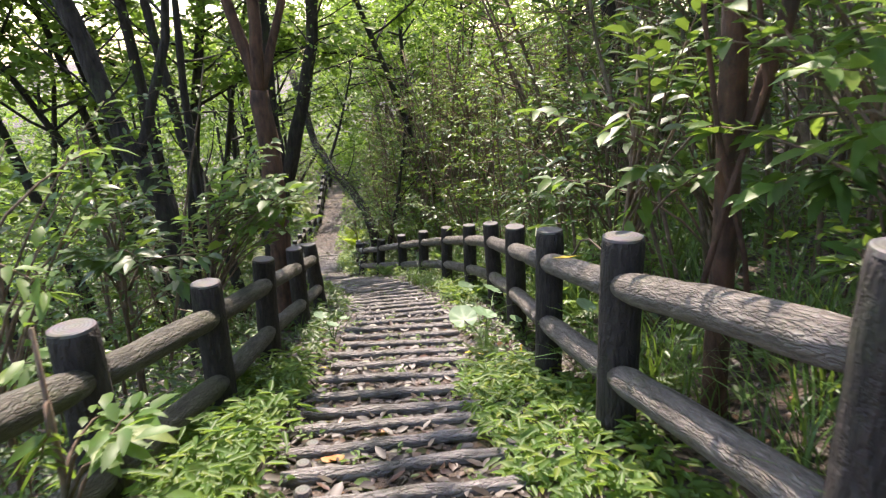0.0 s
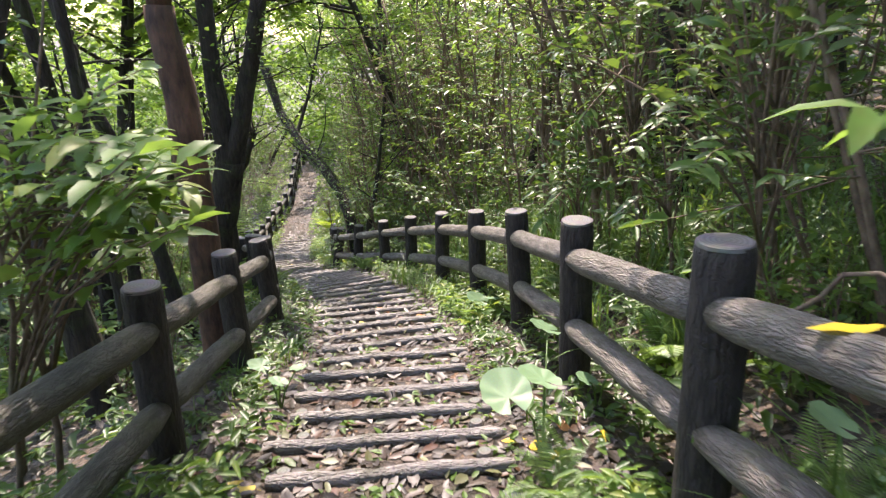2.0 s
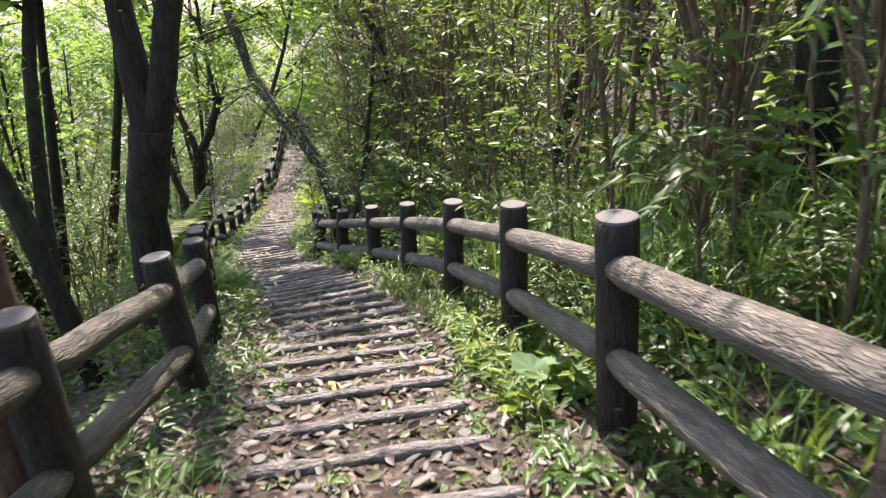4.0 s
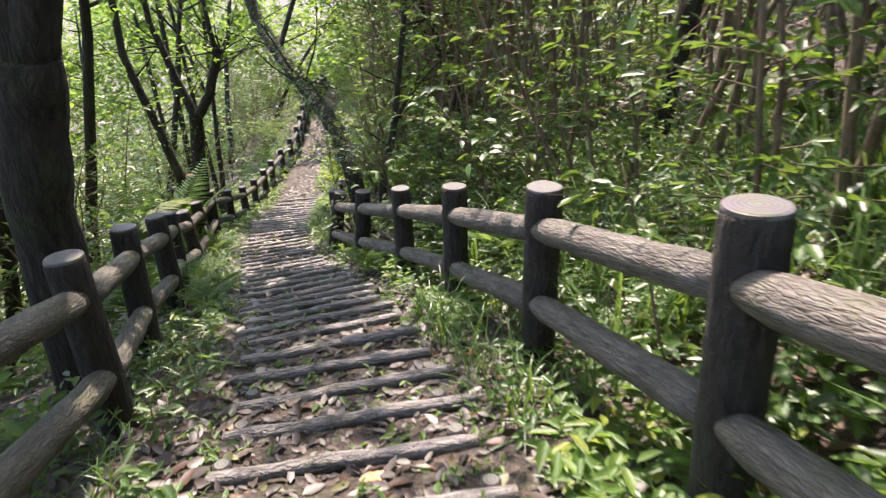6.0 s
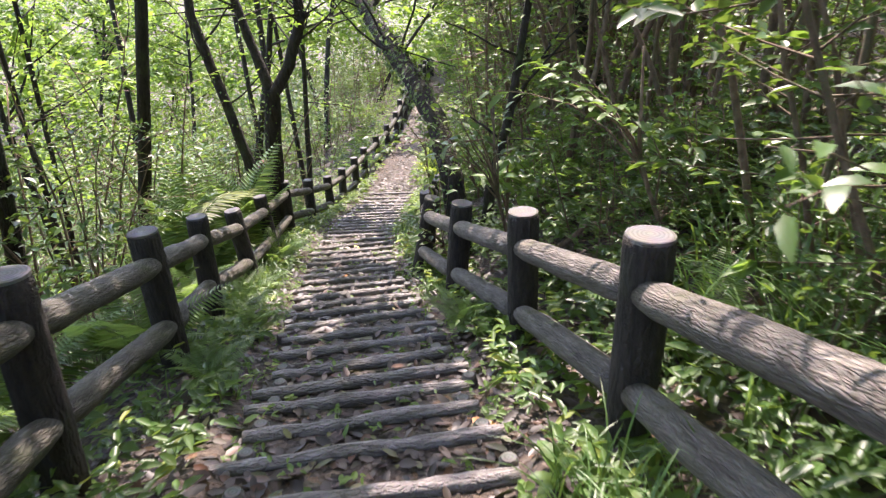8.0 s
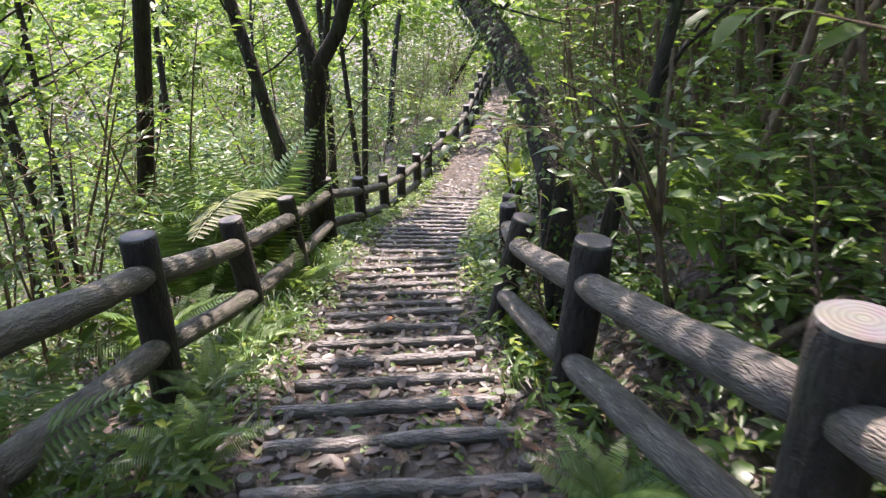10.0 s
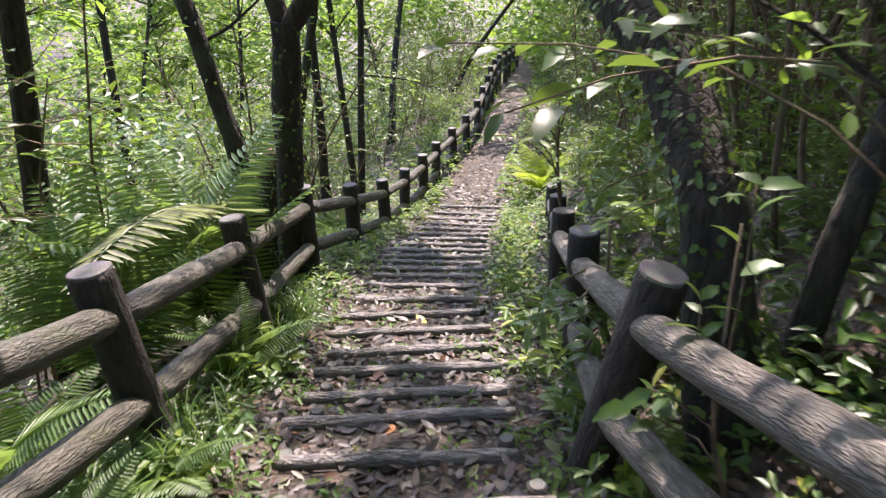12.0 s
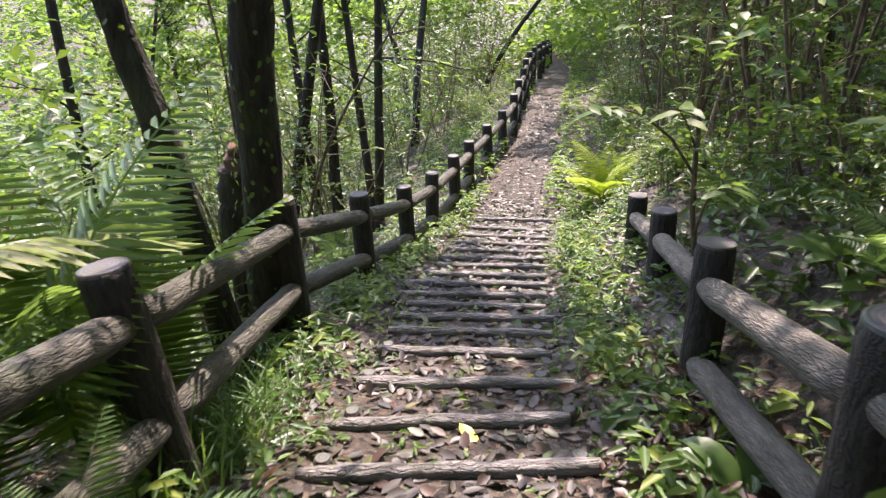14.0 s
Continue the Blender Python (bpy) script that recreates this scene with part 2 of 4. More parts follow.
def at(s, v, up=0.0):
    """World place of a spot s metres along and v metres to the right of the path's middle."""
    return Vector((xc(s) + v, s + max(-1.5, min(1.5, v)) * slant(s), height(s, v) + up))


def mesh_object(name, verts, faces, mat, parent=None, label="", smooth=True):
    me = bpy.data.meshes.new(name)
    me.from_pydata([tuple(map(float, p)) for p in verts], [], [tuple(map(int, f)) for f in faces])
    me.materials.append(mat)
    if smooth:
        me.polygons.foreach_set("use_smooth", [True] * len(me.polygons))
    me.update()
    ob = new(name, me)
    if parent:
        ob.parent = parent
    if label:
        ob["label"] = label
    return ob


rows_s = sorted(set([round(x, 3) for x in np.concatenate([np.array([-300, -200, -120, -70, -40, -25, -18]), np.arange(-14, -2, 0.5), np.arange(-2, 25, 0.06), np.arange(25, 45, 0.4), np.arange(45, 80, 2.0), np.array([90, 110, 140, 180, 230, 300, 400])])]))
cols_v = sorted(set([round(x, 3) for x in np.concatenate([np.arange(-0.75, 0.76, 0.075), np.arange(-3, 3.01, 0.22), np.arange(-12, 12.1, 0.8), np.arange(-70, 71, 5.0), np.array([-400, -250, -150, -100, 100, 150, 250, 400])])]))
gv = [at(s, v) for s in rows_s for v in cols_v]
nc = len(cols_v)
gf = [(r * nc + c, r * nc + c + 1, (r + 1) * nc + c + 1, (r + 1) * nc + c) for r in range(len(rows_s) - 1) for c in range(nc - 1)]
ground = mesh_object("ground", gv, gf, GROUND)
tagged(ground, "brown forest floor with matted fallen leaves and moss", "ground", "", "structure")

# ---- tubes and leaf blades ----


def tube(points, radii, sides=8, wobble=0.0, seed=0, cap=True):
    """Vertices and faces of a round limb along the points."""
    verts, faces = [], []
    pts = [Vector(p) for p in points]
    side = Vector((1, 0, 0))
    for i, p in enumerate(pts):
        d = (pts[min(i + 1, len(pts) - 1)] - pts[max(i - 1, 0)]).normalized()
        side = (side - d * side.dot(d))
        side = side.normalized() if side.length > 1e-4 else d.orthogonal().normalized()
        up = d.cross(side)
        for k in range(sides):
            a = 2 * math.pi * k / sides
            r = radii[i] * (1 + wobble * noise.noise(Vector((math.cos(a) * 1.3 + seed, math.sin(a) * 1.3, i * 0.7 + seed))))
            verts.append(p + (side * math.cos(a) + up * math.sin(a)) * r)
    for i in range(len(pts) - 1):
        for k in range(sides):
            a, b = i * sides + k, i * sides + (k + 1) % sides
            faces.append((a, b, b + sides, a + sides))
    if cap:
        faces.append(tuple(range(sides))[::-1])
        faces.append(tuple((len(pts) - 1) * sides + k for k in range(sides)))
    return verts, faces


def joined(parts):
    verts, faces = [], []
    for v, f in parts:
        o = len(verts)
        verts += list(v)
        faces += [tuple(i + o for i in q) for q in f]
    return verts, faces


def blades(name, P, D, U, L, W, mat, parent=None, fine=True, droop=0.25, kind=""):
    """Leaves: from P along D (unit), with face normal about U, length L, width W. One mesh of separate blades."""
    P, D, U = (np.asarray(a, dtype=float).reshape(-1, 3) for a in (P, D, U))
    n = len(P)
    L, W = np.broadcast_to(L, n)[:, None], np.broadcast_to(W, n)[:, None]
    D = D / np.maximum(np.linalg.norm(D, axis=1, keepdims=True), 1e-6)
    S = np.cross(D, U)
    S /= np.maximum(np.linalg.norm(S, axis=1, keepdims=True), 1e-6)
    N = np.cross(S, D)
    if fine == 2:
        shape = [(0, 0, 0), (0.30, 0.46, 0.10), (0.30, 0, 0), (0.30, -0.46, 0.10), (0.68, 0.40, 0.06), (0.68, 0, -0.03), (0.68, -0.40, 0.06), (1.0, 0, -0.1)]
        fs = [(0, 2, 1), (0, 3, 2), (1, 2, 5, 4), (2, 3, 6, 5), (4, 5, 7), (5, 6, 7)]
    elif fine:
        shape = [(0, 0, 0), (0.32, 0.48, 0.12), (0.70, 0.36, 0.08), (1.0, 0, -0.08), (0.70, -0.36, 0.08), (0.32, -0.48, 0.12)]
        fs = [(0, 3, 2, 1), (0, 5, 4, 3)]
    else:
        shape = [(0, 0, 0), (0.45, 0.5, 0.08), (1.0, 0, -0.1), (0.45, -0.5, 0.08)]
        fs = [(0, 3, 2), (0, 2, 1)]
    k = len(shape)
    verts = np.empty((n, k, 3))
    for i, (a, b, c) in enumerate(shape):
        verts[:, i] = P + D * L * a + S * W * b + N * (W * c) + np.array((0, 0, -1.0)) * (L * droop * a * a)
    loops = np.concatenate([np.array(f) for f in fs])
    sizes = np.array([len(f) for f in fs])
    me = bpy.data.meshes.new(name)
    me.vertices.add(n * k)
    me.vertices.foreach_set("co", verts.ravel())
    allloops = (np.arange(n)[:, None] * k + loops[None]).ravel()
    me.loops.add(len(allloops))
    me.loops.foreach_set("vertex_index", allloops.astype(np.int32))
    total = np.tile(sizes, n)
    me.polygons.add(len(total))
    me.polygons.foreach_set("loop_start", np.concatenate([[0], np.cumsum(total)[:-1]]).astype(np.int32))
    me.polygons.foreach_set("loop_total", total.astype(np.int32))
    me.polygons.foreach_set("use_smooth", np.ones(len(total), dtype=bool))
    me.materials.append(mat)
    me.update(calc_edges=True)
    ob = new(name, me)
    if parent:
        ob.parent = parent
    if kind:
        ob["kind"] = kind
    return ob


rng = np.random.default_rng(7)


def rand_dirs(n, updown=0.3, r=rng):
    a = r.uniform(0, 2 * math.pi, n)
    z = r.normal(0, updown, n)
    d = np.stack([np.cos(a), np.sin(a), z], 1)
    return d / np.linalg.norm(d, axis=1, keepdims=True)


def ups(n, spread=0.5, r=rng):
    u = np.stack([r.normal(0, spread, n), r.normal(0, spread, n), np.ones(n)], 1)
    return u / np.linalg.norm(u, axis=1, keepdims=True)

# ---- log steps ----
stair = new("log_steps")
tagged(stair, "long flight of worn grey log steps set in the earth path", "steps", "", "structure")


def log_mesh(seed):
    r = random.Random(seed)
    half = 0.55
    pts = [(x, 0.012 * noise.noise(Vector((x * 2, seed, 0))), 0.010 * noise.noise(Vector((x * 2, seed, 5)))) for x in np.linspace(-half, half, 15)]
    v, f = tube(pts, [0.036 * (1 + 0.12 * r.uniform(-1, 1)) * (0.86 if i in (0, 14) else 1.0) for i, _ in enumerate(pts)], 10, 0.20, seed)
    me = bpy.data.meshes.new("log")
    # built along z so that the bark runs lengthwise, and laid down by each log's own pose
    me.from_pydata([(p.z, p.y, p.x) for p in v], [], [q[::-1] for q in f])
    me.materials.append(LOG)
    me.polygons.foreach_set("use_smooth", [True] * len(me.polygons))
    return me


log_meshes = [log_mesh(k) for k in range(6)]
v, f = tube([(0, 0, -0.14), (0, 0, 0.0), (0, 0, 0.012)], [0.038, 0.038, 0.030], 10, 0.05, 3)
stake_mesh = bpy.data.meshes.new("stake")
stake_mesh.from_pydata([tuple(p) for p in v], [], f)
stake_mesh.materials.append(TOP)
for i, s in enumerate(LOGS):
    ob = new("log", log_meshes[i % 6])
    ob.parent = stair
    turn = math.degrees(math.atan(slant(s))) + random.uniform(-1.5, 1.5)
    ob.matrix_basis = Matrix.Translation((xc(s) + random.uniform(-0.04, 0.04), s, zc(s) - 0.018)) @ pose(0, 0, 0, 0, 0, turn) @ pose(0, 0, 0, 0, 90 + random.uniform(-0.8, 0.8), 0)
    ob.scale = (1, 1, random.uniform(0.93, 1.08))
    for v_ in (-0.46 + random.uniform(-0.04, 0.05), 0.47 + random.uniform(-0.05, 0.04)):
        st = new("stake", stake_mesh)
        st.parent = stair
        s2 = s + 0.095
        st.location = (xc(s2) + v_, s2 + v_ * slant(s2), zc(s) - 0.030 + random.uniform(-0.012, 0.01))

# ---- fences ----


def post_meshes():
    out = []
    for k in range(4):
        zs = [-0.35, -0.1, 0.0, 0.15, 0.3, 0.45, 0.6, 0.75, 0.86, 0.895]
        rr = [0.087] * 8 + [0.086, 0.081]
        v, f = tube([(0, 0, z) for z in zs], rr, 18, 0.05, k * 3.3, cap=True)
        me = bpy.data.meshes.new("post")
        me.from_pydata([tuple(p) for p in v], [], f)
        me.materials.append(POST)
        me.polygons.foreach_set("use_smooth", [len(p.vertices) == 4 for p in me.polygons])
        v, f = tube([(0, 0, 0.888), (0, 0, 0.899), (0, 0, 0.902)], [0.083, 0.081, 0.075], 18, 0.05, k * 3.3)
        cap_me = bpy.data.meshes.new("post_top")
        cap_me.from_pydata([tuple(p) for p in v], [], f)
        cap_me.materials.append(TOP)
        out.append((me, cap_me))
    return out


POSTS = post_meshes()


def rail_mesh(a, b, radius, seed, mat):
    """A bark-cast rail from a to b, tapered a little at its ends, built along z."""
    length = (b - a).length
    n = max(6, int(length / 0.12))
    zs = np.linspace(0, length, n)
    rr = [radius * (0.80 if i in (0, n - 1) else 1.0) * (1 + 0.03 * random.uniform(-1, 1)) for i in range(n)]
    v, f = tube([(0.008 * noise.noise(Vector((z * 2, seed, 1))), 0.008 * noise.noise(Vector((z * 2, seed, 7))), z) for z in zs], rr, 14, 0.07, seed)
    me = bpy.data.meshes.new("rail")
    me.from_pydata([tuple(p) for p in v], [], f)
    me.materials.append(mat)
    me.polygons.foreach_set("use_smooth", [len(p.vertices) == 4 for p in me.polygons])
    return me


def fence(label, tops, inner, rail_mat, leans):
    """Posts under the given top points, some leaning sideways by the degrees given, with an upper and a lower rail let in on the path side (inner: -1 left of the post, +1 right)."""
    root = new("log_fence")
    tagged(root, label, "fence")
    root.location = tops[0] - Vector((0, 0, 0.9))
    base = root.location.copy()
    mats = []
    for i, t in enumerate(tops):
        m = Matrix.Translation(t - base) @ pose(0, 0, 0, random.uniform(-2, 2), leans.get(i, random.uniform(-2, 2)), 0) @ pose(0, 0, 0, 0, 0, random.uniform(0, 360)) @ Matrix.Translation((0, 0, -0.9))
        body, cap = POSTS[i % 4]
        p = new("post", body)
        p.parent, p.matrix_basis = root, m
        q = new("post_top", cap)
        q.parent = p
        q["label"] = "sawn grey-brown post top"
        mats.append(m)
    for i in range(len(tops) - 1):
        d = (mats[i + 1].translation - mats[i].translation)
        flat = Vector((d.x, d.y, 0)).normalized()
        side = Vector((flat.y, -flat.x, 0)) * inner * 0.02
        for h in (0.69, 0.29):
            a = mats[i] @ Vector((0, 0, h)) + side
            b = mats[i + 1] @ Vector((0, 0, h)) + side
            e = (b - a).normalized()
            a, b = a + e * 0.05, b - e * 0.05
            r = new("rail", rail_mesh(a, b, 0.064, i * 2 + h, rail_mat))
            r.parent = root
            r.matrix_basis = Matrix.Translation(a) @ (b - a).to_track_quat("Z", "Y").to_matrix().to_4x4()
    return root


RIGHT = [Vector(p) for p in ((1.0, -0.2, 1.44), (0.86, 1.2, 1.06), (0.72, 2.64, 0.66), (0.65, 4.06, 0.28), (0.59, 5.6, -0.13), (0.485, 7.12, -0.52), (0.30, 8.63, -0.956), (0.0, 10.07, -1.39),
                             (-0.42, 11.45, -1.84), (-0.90, 12.75, -2.28), (-1.45, 14.2, -2.79), (-1.96, 15.62, -3.28), (-2.30, 16.95, -3.70), (-2.55, 18.4, -4.14), (-2.75, 19.9, -4.55), (-2.95, 21.3, -4.93))]
LEFT = [Vector(p) for p in ((-1.2, -0.6, 1.3), (-1.3, 0.8, 0.9), (-1.33, 2.25, 0.5), (-1.36, 3.61, 0.16), (-1.44, 5.05, -0.18), (-1.58, 6.66, -0.60), (-1.76, 8.24, -1.04), (-2.08, 9.72, -1.50), (-2.55, 11.11, -1.915), (-2.99, 12.47, -2.35),
                            (-3.55, 13.93, -2.86), (-4.02, 15.35, -3.37), (-4.51, 17.0, -3.83), (-4.97, 18.8, -4.25), (-5.22, 20.4, -4.77), (-5.40, 21.9, -5.2), (-5.52, 23.2, -5.45), (-5.6, 24.4, -5.56),
                            (-5.7, 25.6, -5.66), (-5.76, 27.0, -5.72), (-5.8, 28.4, -5.76), (-5.88, 29.9, -5.72), (-6.1, 31.5, -5.68), (-6.3, 33.1, -5.66), (-6.55, 34.7, -5.64), (-6.75, 36.3, -5.66), (-6.9, 37.9, -5.72), (-7.0, 39.5, -5.8), (-7.12, 41.1, -5.9), (-7.25, 42.7, -6.03), (-7.4, 44.3, -6.2))]
fence("log fence of dark posts and grey rails below the bank", RIGHT, -1, RAIL, {5: -3.5, 10: 5.0, 11: 12.0})
fence("long log fence of dark posts and mossy grey rails", LEFT, 1, RAIL_MOSS, {6: -5.0, 11: -6.0, 12: -6.0})

# ---- woody plants ----


def limb(p, d, length, r0, r1, bend=0.25, n=6, seed=0):
    """Points and radii of a limb that wanders."""
    r = random.Random(seed)
    pts, q, d = [Vector(p)], Vector(p), Vector(d).normalized()
    for i in range(n):
        d = (d + Vector((r.uniform(-1, 1), r.uniform(-1, 1), r.uniform(-0.5, 0.7))) * bend / 2).normalized()
        q = q + d * (length / n)
        pts.append(q.copy())
    return pts, [r0 + (r1 - r0) * i / n for i in range(n + 1)]


def along(pts, f):
    k = f * (len(pts) - 1)
    i = min(int(k), len(pts) - 2)
    return pts[i].lerp(pts[i + 1], k - i), (pts[i + 1] - pts[i]).normalized()


def woody(name, stems, tall, stem_r, leaf_n, leaf_len, mat, bark, low=0.25, spread=0.35, twig_len=0.5, seed=0, fine=1, lean=0.2, bare=0.0, twigs=12, wide=0.43):
    """A shrub or sapling: stems with twigs, leaves in sprays along the twigs. Built round its own base."""
    r = random.Random(seed)
    g = np.random.default_rng(seed + 50)
    root = new(name)
    thin, P, D = [], [], []
    for k in range(stems):
        a = r.uniform(0, 2 * math.pi)
        base = Vector((math.cos(a), math.sin(a), 0)) * r.uniform(0, spread)
        h = tall * r.uniform(0.75, 1.1)
        pts, rad = limb(base - Vector((0, 0, 0.15)), (math.cos(a) * lean, math.sin(a) * lean, 1), h, stem_r, stem_r * 0.35, 0.28, 7, seed * 31 + k)
        v, f = tube(pts, rad, 5)
        mesh_object("stem", v, f, bark, root)
        for j in range(twigs):
            q, d = along(pts, r.uniform(low, 1.0))
            b = r.uniform(0, 2 * math.pi)
            td = Vector((math.cos(b), math.sin(b), r.uniform(-0.1, 0.7)))
            tp, tr = limb(q, td, twig_len * r.uniform(0.5, 1.2), stem_r * 0.32, stem_r * 0.12, 0.4, 3, seed * 77 + k * 13 + j)
            thin.append(tube(tp, tr, 3, cap=False))
            if r.random() < bare:
                continue
            for _ in range(max(1, leaf_n // (stems * twigs))):
                q, d = along(tp, min(1.0, r.uniform(0.15, 1.15)))
                P.append(q)
                side = Vector((r.uniform(-1, 1), r.uniform(-1, 1), r.uniform(-0.35, 0.45)))
                D.append((d * 0.8 + side).normalized())
    v, f = joined(thin)
    mesh_object("branchwork", v, f, bark, root)["kind"] = "stuff"
    n = len(P)
    L = g.uniform(0.55, 1.25, n) * leaf_len
    blades("foliage", P, D, ups(n, 0.55, g), L, L * g.uniform(wide * 0.85, wide * 1.15, n), mat, root, fine, 0.25, "stuff")
    return root


def place(thing, s, v, turn, size=1.0, up=0.0, tilt=(0, 0)):
    p = at(s, v, up)
    ob = copy_thing(thing, Matrix.Translation(p) @ pose(0, 0, 0, tilt[0], tilt[1], turn))
    ob.scale = (size, size, size)
    return ob


def drop(things):
    for thing in things:
        for o in (*thing.children_recursive, thing):
            bpy.data.objects.remove(o)


def st(x, y):
    """Path coordinates of a world place."""
    s = y
    for _ in range(6):
        s = y - max(-1.5, min(1.5, x - xc(s))) * slant(s)
    return s, x - xc(s)


def base_z(x, y):
    return height(*st(x, y))


# ---- single trees that stand beside the path ----


def tree(label, boughs, bark, leaf_mat=None, leaf_n=0, leaf=0.1, ivy=0, seed=1, category="tree"):
    """A tree from its trunk and main boughs: rows of (name, points, first radius, last radius). Twigs and leaves grow from the boughs' upper ends."""
    r, g = random.Random(seed), np.random.default_rng(seed)
    root = new("tree")
    root.location = boughs[0][1][0]
    o = root.location
    P, D, thin = [], [], []
    for k, (name, pts, r0, r1) in enumerate(boughs):
        pts = [Vector(p) - o for p in pts]
        fine_pts, rad = [], []
        n = 6 * (len(pts) - 1)
        for i in range(n + 1):
            f = i / n
            q, d = along(pts, f)
            w = noise.noise_vector(Vector((seed, k, f * 6))) * 0.25 * r0 * (0 if i == 0 else 1)
            fine_pts.append(q + w)
            flare = 1 + (0.28 * max(0, 1 - f * 8) if k == 0 else 0)
            rad.append((r0 + (r1 - r0) * f) * flare)
        v, f = tube(fine_pts, rad, 14, 0.16, seed + k)
        mesh_object(name, v, f, bark, root)
        if leaf_n and name != "vine":
            short = len(boughs) > 1 and (pts[-1] - pts[0]).length < 4      # a short bole carries no twigs of its own
            for j in range(14 if k else 0 if short else 8):
                q, d = along(fine_pts, r.uniform(0.45, 1.0))
                tp, tr = limb(q, (r.uniform(-1, 1), r.uniform(-1, 1), r.uniform(-0.1, 0.8)), r.uniform(0.6, 1.6), 0.018, 0.005, 0.4, 5, seed * 7 + k * 31 + j)
                thin.append(tube(tp, tr, 4, cap=False))
                for _ in range(leaf_n):
                    q, d = along(tp, r.uniform(0.2, 1.0))
                    e = Vector((r.gauss(0, 0.16), r.gauss(0, 0.16), r.gauss(0, 0.10)))
                    P.append(q + e)
                    D.append((d + Vector((r.uniform(-1, 1), r.uniform(-1, 1), r.uniform(-0.4, 0.4)))).normalized())
    if thin:
        v, f = joined(thin)
        mesh_object("branchwork", v, f, bark, root)["kind"] = "stuff"
        n = len(P)
        L = g.uniform(0.6, 1.2, n) * leaf
        blades("crown", P, D, ups(n, 0.5, g), L, L * 0.45, leaf_mat, root, 1, 0.2, "stuff")
    if ivy:
        P, D, U = [], [], []
        pts = [Vector(p) - o for p in boughs[0][1]]
        r0, r1 = boughs[0][2:]
        for _ in range(ivy):
            f = r.random() ** 0.9
            q, d = along(pts, f)
            a = r.uniform(0, 2 * math.pi)
            out = (d.orthogonal().normalized() * math.cos(a) + d.cross(d.orthogonal().normalized()) * math.sin(a))
            P.append(q + out * ((r0 + (r1 - r0) * f) * 1.05 + r.uniform(0, 0.05)))
            D.append((Vector((r.uniform(-1, 1), r.uniform(-1, 1), -0.9)) + out * 0.5).normalized())
            U.append(out)
        blades("ivy", P, D, U, g.uniform(0.025, 0.05, ivy), g.uniform(0.02, 0.036, ivy), LEAF, root, 1, 0.1, "stuff")
    return tagged(root, label, category)


def up_from(x, y, dz=-0.25):
    return (x, y, base_z(x, y) + dz)


tree("reddish-brown trunk with peeling bark behind the log fence", [("trunk", [up_from(1.22, 2.75), (1.13, 2.65, 0.7), (1.02, 2.55, 2.2), (0.98, 2.5, 4.8)], 0.054, 0.04), ("bough", [(1.03, 2.56, 2.2), (1.5, 2.9, 3.2), (2.1, 3.4, 4.6)], 0.045, 0.02), ("vine", [(1.16, 2.58, 0.0), (1.03, 2.58, 0.45), (1.06, 2.49, 0.85), (1.16, 2.50, 1.25), (1.04, 2.44, 1.7), (0.93, 2.47, 2.1)], 0.014, 0.009), ("vine", [(1.30, 2.66, 0.1), (1.16, 2.52, 0.6), (1.0, 2.50, 1.1), (0.90, 2.46, 1.5), (0.86, 2.4, 2.2)], 0.012, 0.008), ("bough", [(1.11, 2.62, 0.9), (1.22, 2.55, 1.4), (1.3, 2.5, 2.2), (1.4, 2.4, 4.0)], 0.035, 0.02)], REDBARK, LEAF_PALE, 26, 0.12, 0, 3)
tree("tree with peeling red-brown bark and fanning stems", [("trunk", [up_from(-1.75, 6.8), (-1.76, 6.8, 0.3), (-1.8, 6.8, 1.0)], 0.12, 0.095), ("bough", [(-1.79, 6.8, 0.95), (-2.05, 6.8, 2.0), (-2.35, 6.7, 4.5)], 0.065, 0.03), ("bough", [(-1.79, 6.8, 0.95), (-1.75, 6.75, 2.2), (-1.6, 6.6, 4.6)], 0.07, 0.03), ("bough", [(-1.79, 6.8, 0.95), (-1.45, 6.9, 2.0), (-1.0, 7.1, 4.4)], 0.05, 0.02)], REDBARK, LEAF, 7, 0.09, 0, 5)
tree("dark leaning tree trunk below the log fence", [("trunk", [up_from(-2.75, 7.0), (-3.0, 7.0, -0.1), (-3.33, 7.05, 0.5), (-3.75, 7.2, 1.9), (-4.1, 7.4, 4.5)], 0.13, 0.08), ("bough", [(-3.2, 7.05, 0.3), (-2.8, 7.2, 1.5), (-2.6, 7.4, 3.6)], 0.06, 0.03)], BARK, LEAF_PALE, 9, 0.09, 0, 8)
tree("slim dark tree trunk below the log fence", [("trunk", [up_from(-2.95, 7.9), (-2.95, 7.9, 1.0), (-2.85, 8.0, 4.0)], 0.055, 0.03)], BARK, LEAF, 8, 0.09, 0, 9)
tree("stout dark tree that forks low, behind the log fence", [("trunk", [up_from(-2.98, 10.95), (-2.9, 10.9, -1.7), (-2.66, 10.8, -0.8)], 0.19, 0.18), ("bough", [(-2.68, 10.8, -0.9), (-2.72, 10.8, 0.3), (-2.7, 10.9, 3.6)], 0.14, 0.08), ("bough", [(-2.64, 10.8, -0.9), (-2.3, 10.75, 0.2), (-1.95, 10.7, 1.4), (-1.8, 10.6, 3.8)], 0.13, 0.07)], BARK, LEAF_PALE, 36, 0.1, 0, 12)
tree("dark leaning tree with rough bark on the slope", [("trunk", [up_from(-3.15, 9.9), (-3.4, 9.8, -1.2), (-3.75, 9.7, 0.2), (-4.1, 9.7, 3.0)], 0.10, 0.06)], BARK, LEAF_PALE, 24, 0.1, 0, 14)
